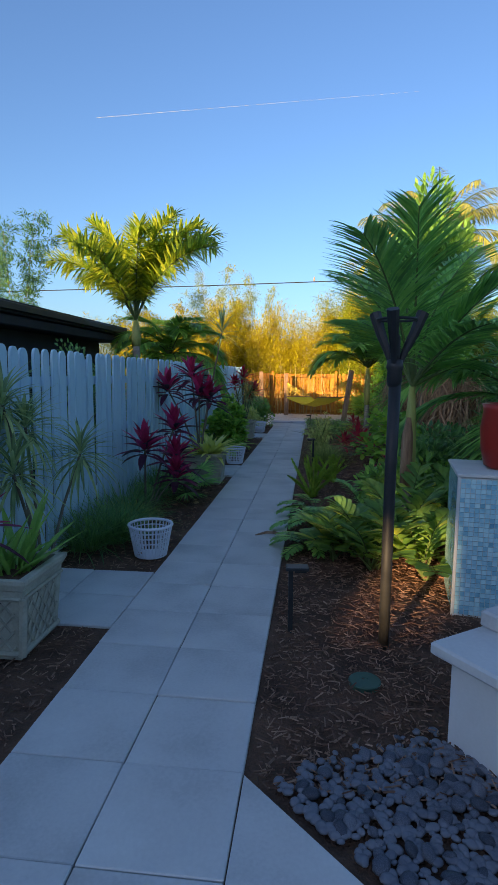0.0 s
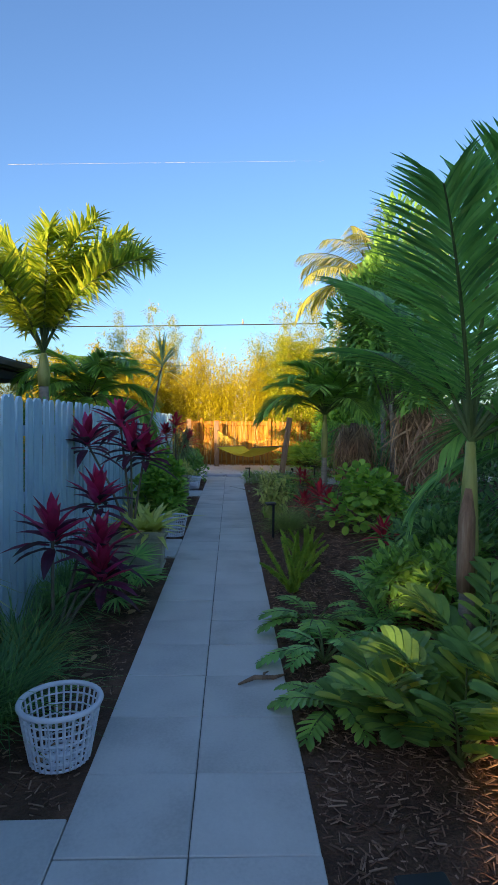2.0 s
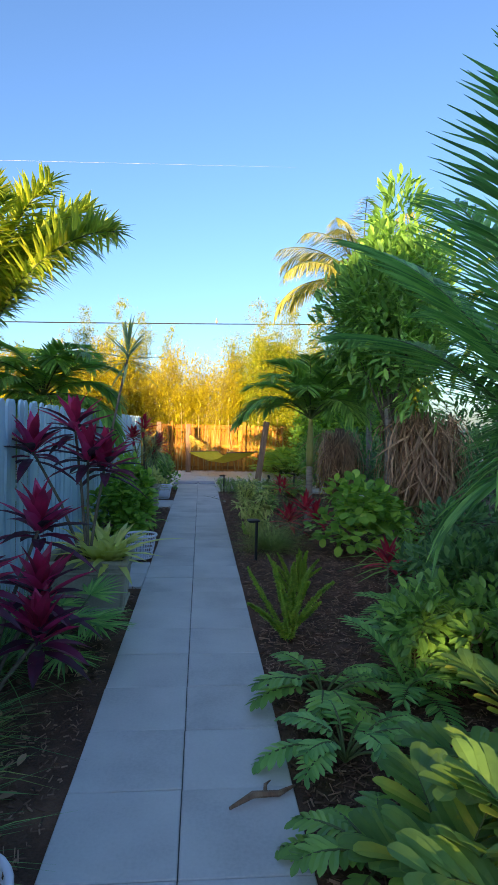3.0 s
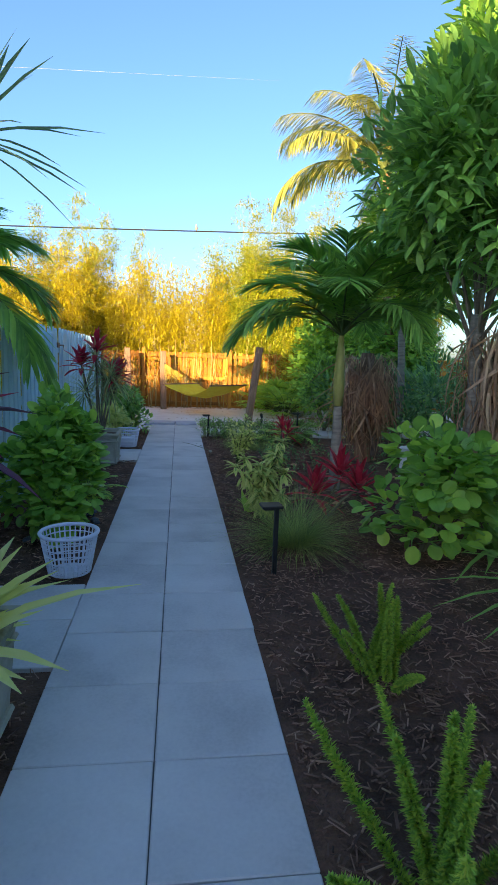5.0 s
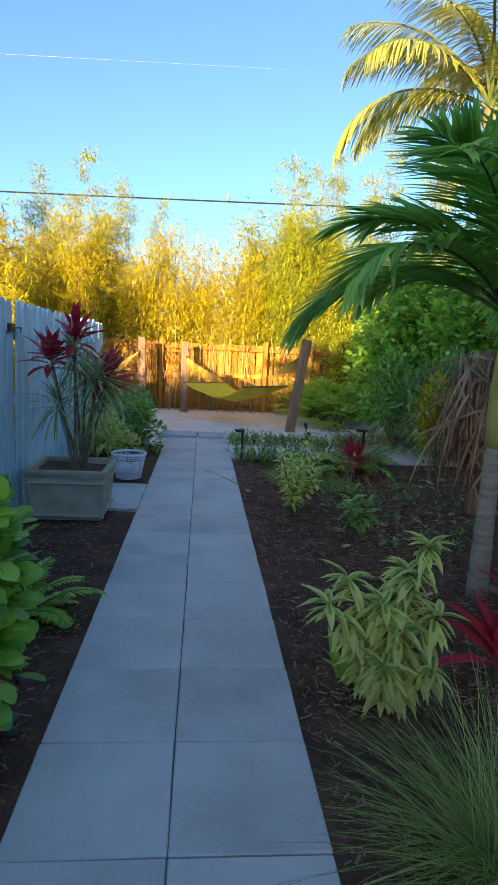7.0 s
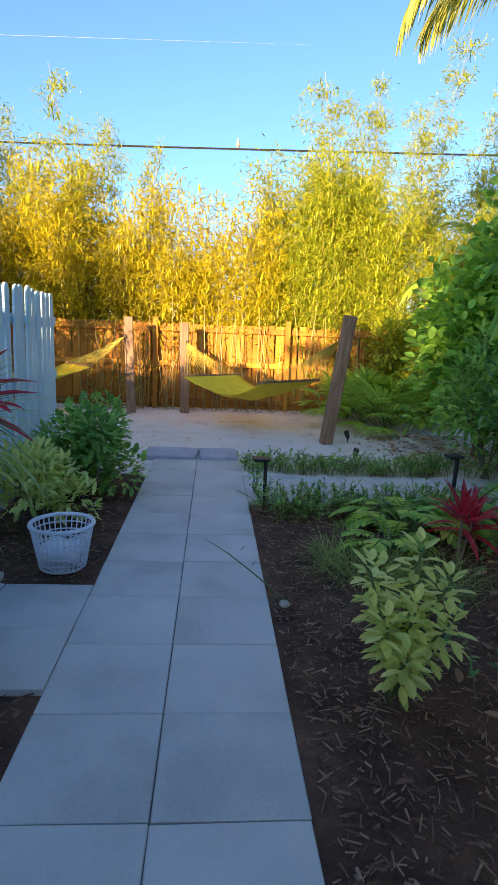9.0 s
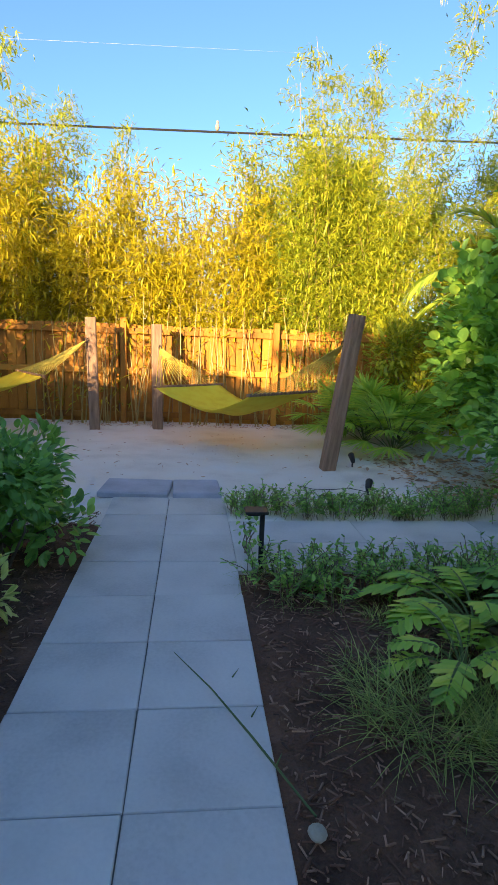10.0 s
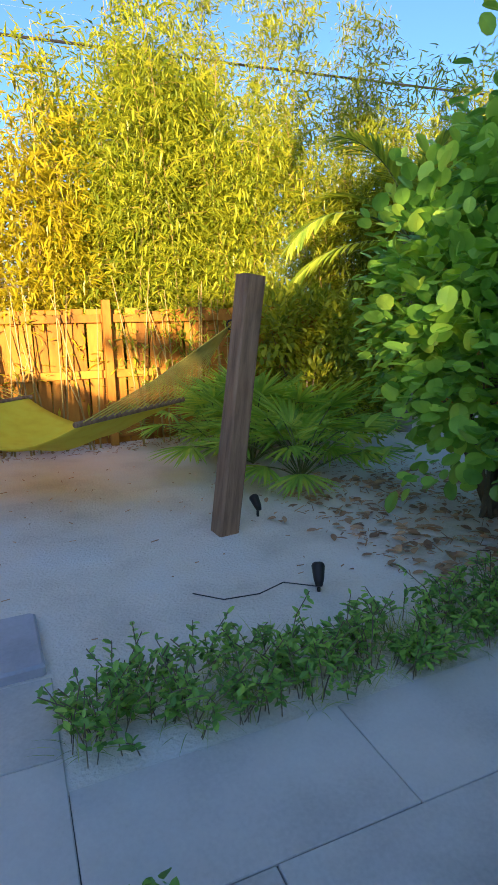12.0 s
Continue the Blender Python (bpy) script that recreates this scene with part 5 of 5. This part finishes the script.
def leafy_stems(name, label, at, stems, per, leaf_l, leaf_w):
    """Stems clothed all along with drooping cream-edged leaves."""
    c = thing(name, label, "shrub", at=at)
    for dx, dy, h in stems:
        st, edge, mid = Geo(), Geo(), Geo()
        p = np.array([(dx * 0.15, dy * 0.15, -0.02), (dx * 0.35, dy * 0.35, h * 0.6), (dx, dy, h)])
        st.tube(p, [0.010, 0.008, 0.005], 6)
        s = np.concatenate([rng.uniform(0.3, 1.0, per), np.full(8, 1.0)])
        m = len(s)
        q = np.stack([np.interp(s, (0, 0.6, 1), p[:, k]) for k in range(3)], 1)
        a = rng.uniform(0, 6.28, m)
        y = np.stack([np.cos(a), np.sin(a), rng.normal(-0.1, 0.3, m)], 1)
        y[-8:, 2] += 0.8
        l = leaf_l * rng.uniform(0.7, 1.15, m)
        edge.batch(T_STRAPD, q, y, [0, 0, 1], np.stack([np.full(m, leaf_w), l, l], 1))
        mid.batch(T_STRAPD, q + [0, 0, 0.0025], y, [0, 0, 1], np.stack([np.full(m, leaf_w * 0.36), l * 0.9, l * 0.93], 1))
        o = part("stem", st, M_GSTEM, c)
        part("leaf_edge", edge, L_CREAM, o)
        part("leaf_centre", mid, L_MID, o)


leafy_stems("devils_backbone", "cream-edged pale green leafy shrub in mulch", (0.12, 10.62, 0),
            [(-0.26, -0.05, 0.44), (-0.16, 0.05, 0.50), (-0.05, -0.08, 0.46), (0.04, 0.06, 0.42), (0.14, 0.0, 0.66), (0.18, -0.06, 0.40), (0.14, -0.14, 0.22), (-0.06, -0.16, 0.24), (0.10, 0.1, 0.52), (0.02, -0.1, 0.36)], 64, 0.112, 0.034)
whorled("schefflera", "yellow and green variegated umbrella shrub beside the path", (0.16, 13.28, 0),
        [(-0.1, 0.05, 0.5), (0.05, -0.05, 0.38), (0.12, 0.12, 0.55), (-0.02, -0.2, 0.28), (0.16, -0.1, 0.36), (0.0, 0.2, 0.42), (-0.06, -0.08, 0.34), (0.2, 0.02, 0.46)], L_LIME, 0.088, 0.034, 13)
whorled("schefflera", "small variegated umbrella plant with yellow leaves", (0.55, 12.8, 0), [(0.0, 0.0, 0.3), (0.1, -0.08, 0.22)], L_MID, 0.12, 0.05, 9)
shrub("hibiscus_bush", "rounded bright green leafy bush by the fence", (-1.64, 10.35, 0), (0.36, 0.46, 0.58), 2300, 0.10, 0.075, L_GRAPE, T_ROUND, 9, 14, low=0.1)
shrub("clusia_bush", "rounded dark green thick-leaved bush beside the path", (-1.60, 15.95, 0), (0.42, 0.46, 0.52), 2200, 0.09, 0.05, L_MID, T_OVAL, 9, 14, low=0.1)
shrub("variegated_bush", "low yellow green leafy bush beside the basket", (-1.70, 15.15, 0), (0.30, 0.34, 0.36), 1300, 0.08, 0.034, L_LIME, T_OVAL, 9, 12, low=0.1)


def groundcover(label, x0, x1, y0, y1, n, h, mat):
    c = thing("groundcover", label, "plants", kind="stuff")
    lf, st = Geo(), Geo()
    for k in range(n):
        x, y = rng.uniform(x0, x1), rng.uniform(y0, y1)
        if noise.noise((x * 4, y * 5, 2.0)) < -0.22:
            continue
        y += 0.06 * noise.noise((x * 6, 7.0, 1.0))
        hh = h * rng.uniform(0.4, 1.2)
        d = rng.normal(0, 0.07, 2)
        st.tube([(x, y, -0.02), (x + d[0] * 0.4, y + d[1] * 0.4, hh * 0.6), (x + d[0], y + d[1], hh)], 0.0025, 3, False)
        m = 12
        s = rng.uniform(0.25, 1, m)
        pos = np.stack([x + d[0] * s, y + d[1] * s, hh * s], 1)
        l = rng.uniform(0.022, 0.05, m)
        lf.batch(T_OVAL, pos, unit(m, -0.2, 0.9), [0, 0, 1], np.stack([l * 0.5, l, l], 1))
    part("stems", st, M_STEM, c)
    part("leaves", lf, mat, c)


groundcover("straggling low green groundcover between path and sand", -0.22, 1.9, 16.84, 17.24, 430, 0.17, L_MID)
groundcover("straggling low green groundcover at the cross path edge", -0.2, 1.7, 15.40, 15.84, 480, 0.2, L_MID)
groundcover("low dull green weeds under the round-leaved shrubs", 1.8, 3.2, 16.7, 17.3, 160, 0.2, L_GRAPE)
groundcover("low dark plants in the shaded bed", 0.5, 2.2, 12.0, 14.5, 110, 0.22, L_DARK)
for x0, x1, y0, y1, m in ((-0.2, 1.9, 16.84, 17.26, 900), (-0.2, 1.7, 15.35, 15.86, 900), (0.1, 1.6, 14.2, 15.4, 900)):
    g = Geo()
    for k in range(36):
        tuft(g, (rng.uniform(x0, x1), rng.uniform(y0, y1), -0.01), m // 36, 0.14, 0.003, 0.07, 1.0)
    solid("weedy_grass", g, L_GRASS, "thin straggling dry green grass in the bed", "grass", kind="stuff")
shrub("seedling", "small blue green round-leaved seedling beside the path light", (-0.13, 16.12, 0), (0.09, 0.09, 0.2), 60, 0.045, 0.03, L_MID, T_OVAL, 4, 6)
for x, y in ((1.85, 20.2), (2.0, 19.5), (1.75, 20.9), (2.35, 20.2), (2.1, 20.9)):
    c = thing("saw_palmetto", "low green fan-leaved palmetto behind the leaning post", "palm")
    c.location = (x, y, 0)
    for k in range(20):
        lf, st = Geo(), Geo()
        fan(lf, st, (0, 0, 0), k * 2.399, rng.uniform(30, 84), rng.uniform(0.35, 0.8), 0.42, 26, 170, 0.034)
        part("leaf_stalk", st, M_GSTEM, part("leaf", lf, L_FERN, c))
for x, y in ((-1.66, 6.5), (-1.55, 6.8)):
    c = thing("saw_palmetto", "low dark fan-leaved palm before the stone trough", "palm")
    c.location = (x, y, 0)
    for k in range(7):
        lf, st = Geo(), Geo()
        fan(lf, st, (0, 0, 0), k * 2.399, rng.uniform(30, 78), rng.uniform(0.25, 0.42), 0.27, 24, 180, 0.02)
        part("leaf_stalk", st, M_GSTEM, part("leaf", lf, L_PALM, c))


for x, y in ((4.7, 8.6), (4.9, 10.6), (4.6, 13.0), (4.6, 15.6), (4.4, 5.6), (3.4, 13.6), (2.9, 15.9)):
    shrub("hedge_shrub", "dark dense shrub closing the edge of the garden", (x, y, 0), (0.9, 1.2, 0.95), 2200, 0.15, 0.05, L_DARK, T_OVAL, 8, 14, low=0.05)
# more planting along the fence
for x, y, m, l in ((-1.9, 5.5, L_DARK, 0.5), (-1.75, 5.35, L_GRASS, 0.34), (-1.9, 6.4, L_DARK, 0.45), (-1.9, 4.5, L_DARK, 0.5), (-1.95, 7.0, L_DARK, 0.42)):
    clump("fountain_grass", "dark grassy strap-leaved clump along the blue fence", (x, y, 0), 300, l, 0.008, 0.12, 0.85, m)
for y in (3.2, 5.0, 6.8, 8.6, 10.2):
    shrub("boundary_hedge", "dark leafy hedge behind the blue fence", (-2.95, y, 0), (0.42, 1.1, 0.98), 2000, 0.075, 0.04, L_DARK, T_OVAL, 6, 14, low=0.15)
# these hedges take the yellow bamboo leaves, so their sunlight is partly coloured in
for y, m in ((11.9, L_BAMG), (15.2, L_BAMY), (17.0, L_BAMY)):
    shrub("boundary_hedge", "leafy hedge in sunlit yellow colours behind the blue fence", (-3.3, y, 0), (0.5, 0.9, 1.15), 2400, 0.09, 0.04, m, T_OVAL, 6, 14, low=0.15)

# ---- mulch chips and fallen leaves ----
def chips(name, label, x0, x1, y0, y1, n, mat, lmin, lmax):
    g = Geo()
    pos = np.stack([rng.uniform(x0, x1, n), rng.uniform(y0, y1, n), rng.uniform(-0.012, 0.006, n)], 1)
    off = np.ones(n, bool)
    for yp in (3.10, 8.21, 13.34):
        off &= ~((pos[:, 0] < -1.1) & (pos[:, 1] > yp - 0.03) & (pos[:, 1] < yp + 0.97))
    pos = pos[off]
    n = len(pos)
    a = rng.uniform(0, 6.28, n)
    y = np.stack([np.cos(a), np.sin(a), rng.normal(0, 0.2, n)], 1)
    l = rng.uniform(lmin, lmax, n) * rng.uniform(0.4, 1, n)
    up = np.stack([rng.normal(0, 0.35, n), rng.normal(0, 0.35, n), np.ones(n)], 1)
    g.batch(T_CHIP, pos, y, up, np.stack([rng.uniform(0.002, 0.0065, n) * (1 + 0.6 * (rng.uniform(0, 1, n) > 0.9)), l, np.full(n, 0.004)], 1))
    solid(name, g, mat, label, "mulch", kind="stuff")


chips("mulch_chips", "scattered shredded bark mulch chips", -0.205, 1.6, 1.9, 8.0, 16000, M_CHIP, 0.015, 0.085)
chips("mulch_chips", "scattered shredded bark mulch chips", -0.205, 1.6, 8.0, 15.8, 16000, M_CHIP, 0.015, 0.08)
chips("mulch_chips", "scattered bark mulch chips along the fence", -2.1, -1.205, 0.5, 17.0, 13000, M_CHIP, 0.015, 0.075)
chips("leaf_litter", "brown dry leaf litter under the shrubs", 1.6, 3.4, 17.2, 20.2, 700, L_DEAD, 0.04, 0.12)
chips("leaf_litter", "brown dry leaf litter along the board fence", -3.0, 2.0, 21.35, 21.85, 500, L_DEAD, 0.03, 0.1)
def litter(label, x0, x1, y0, y1, n, l0, l1, z=-0.004):
    g = Geo()
    pos = np.stack([rng.uniform(x0, x1, n), rng.uniform(y0, y1, n), z + rng.uniform(0, 0.02, n)], 1)
    a = rng.uniform(0, 6.28, n)
    l = rng.uniform(l0, l1, n)
    up = np.stack([rng.normal(0, 0.3, n), rng.normal(0, 0.3, n), np.ones(n)], 1)
    g.batch(T_OVAL, pos, np.stack([np.cos(a), np.sin(a), rng.normal(0.1, 0.15, n)], 1), up, np.stack([l * 0.5, l, l], 1))
    solid("leaf_litter", g, L_DEAD, label, "leaf litter", kind="stuff")


litter("dry brown fallen leaves under the round-leaved shrubs", 1.75, 3.2, 17.3, 19.4, 420, 0.05, 0.11)
litter("dry brown fallen leaves scattered on the sand", 1.35, 1.9, 17.4, 19.2, 45, 0.04, 0.09)
litter("dry brown fallen leaves in the shaded bed", 0.4, 2.2, 11.0, 15.2, 160, 0.05, 0.12)
litter("dry fallen leaves along the blue fence", -2.05, -1.3, 4.2, 7.2, 70, 0.05, 0.1)
chips("sand_litter", "tiny dark twigs lying on the sand", -2.0, 2.2, 17.4, 21.0, 150, L_DEAD, 0.02, 0.07)

# ---- pavers ----
path = thing("pavement", "two-wide path of square pale grey concrete pavers", "path", kind="structure")
g = Geo()
g.box((PX0 + 0.01, -3.8, -0.09), (PX1 - 0.01, 17.40, -0.012))
part("bedding", g, M_BASE, path)
g = Geo()
g.box((-0.2316, -0.2316, -0.045), (0.2316, 0.2316, 0.0), 0.004)
PAVER = g.mesh("paver", M_PAVER)


def lay(x, y, parent, turn=0):
    o = part("paver", PAVER, M_PAVER, parent)
    o.location = (x, y, rng.normal(0, 0.0016))
    o.rotation_euler = (rng.normal(0, 0.003), rng.normal(0, 0.003), radians(turn + rng.normal(0, 0.25) + 90 * rng.integers(0, 4)))


g = Geo()
g.box((-PITCH + 0.0022, -0.2318, -0.045), (PITCH - 0.0022, 0.2318, 0.0), 0.003)
LONG_PAVER = g.mesh("paver", M_PAVER)


def lay_long(x, y, parent):
    o = part("paver", LONG_PAVER if x > 0 else PAVER, M_PAVER, parent)
    o.location = (x if x > 0 else x + PITCH / 2, y, rng.normal(0, 0.0016))
    o.rotation_euler = (rng.normal(0, 0.003), rng.normal(0, 0.003), 0 if x < 0 else math.pi * rng.integers(0, 2))


for k in range(-11, 34):
    for x in (PXC - PITCH / 2, PXC + PITCH / 2):
        lay(x, Y0 + (k + 0.5) * PITCH, path)
for y in (3.10, 8.21, 13.34):
    for i in range(2):
        for j in range(2):
            lay(PX0 - (i + 0.5) * PITCH, y + (j + 0.5) * PITCH, path)
for i in range(9):
    for j in range(2):
        if i < 5:
            lay_long(PX1 + (2 * i + 1 - j) * PITCH, 16.80 - (j + 0.5) * PITCH, path)
g = Geo()
g.box((PX1, 15.87, -0.09), (4.0, 16.79, -0.012))
part("bedding", g, M_BASE, path)
# the patio widens behind the walker, cut on the diagonal
g = Geo()
g.add([(PX1 + 0.006, 1.955, 0), (PX1 + 0.006, -3.8, 0), (6, -3.8, 0), (6, -2.2, 0), (2.0, -0.3, 0),
       (PX1 + 0.006, 1.955, -0.06), (PX1 + 0.006, -3.8, -0.06), (6, -3.8, -0.06), (6, -2.2, -0.06), (2.0, -0.3, -0.06)],
      [(0, 1, 2, 3, 4), (9, 8, 7, 6, 5)] + [(i, i + 5, (i + 1) % 5 + 5, (i + 1) % 5) for i in range(5)])
solid("pavement_patio", g, M_PAVER, "pale concrete patio slab cut on the diagonal", "patio", kind="structure")
# two dark stepping slabs at the end of the path
for x, w in ((-1.06, 0.60), (-0.47, 0.42)):
    g = Geo()
    g.box((-w / 2, -0.24, -0.03), (w / 2, 0.24, 0.03), 0.012)
    solid("stepping_slab", g, M_SLATE, "blue grey stone slab lying on sand", "slab", "stepping slabs", at=(x if w < 0.5 else -1.0, 17.68, 0.006), turn=2 if w < 0.5 else -4)

# a vapour trail far off in the sky
g = Geo()
s = np.linspace(0, 1, 40)
a, c = np.array((-542.0, 1411.0, 615.0)), np.array((235.0, 1493.0, 680.0))
g.tube(a + (c - a) * s[:, None], 0.22 * (1 - 0.8 * s) + 0.03, 6)
solid("vapour_trail_backdrop", g, M_TRAIL, "thin white vapour trail in the clear sky", "vapour trail", kind="structure")
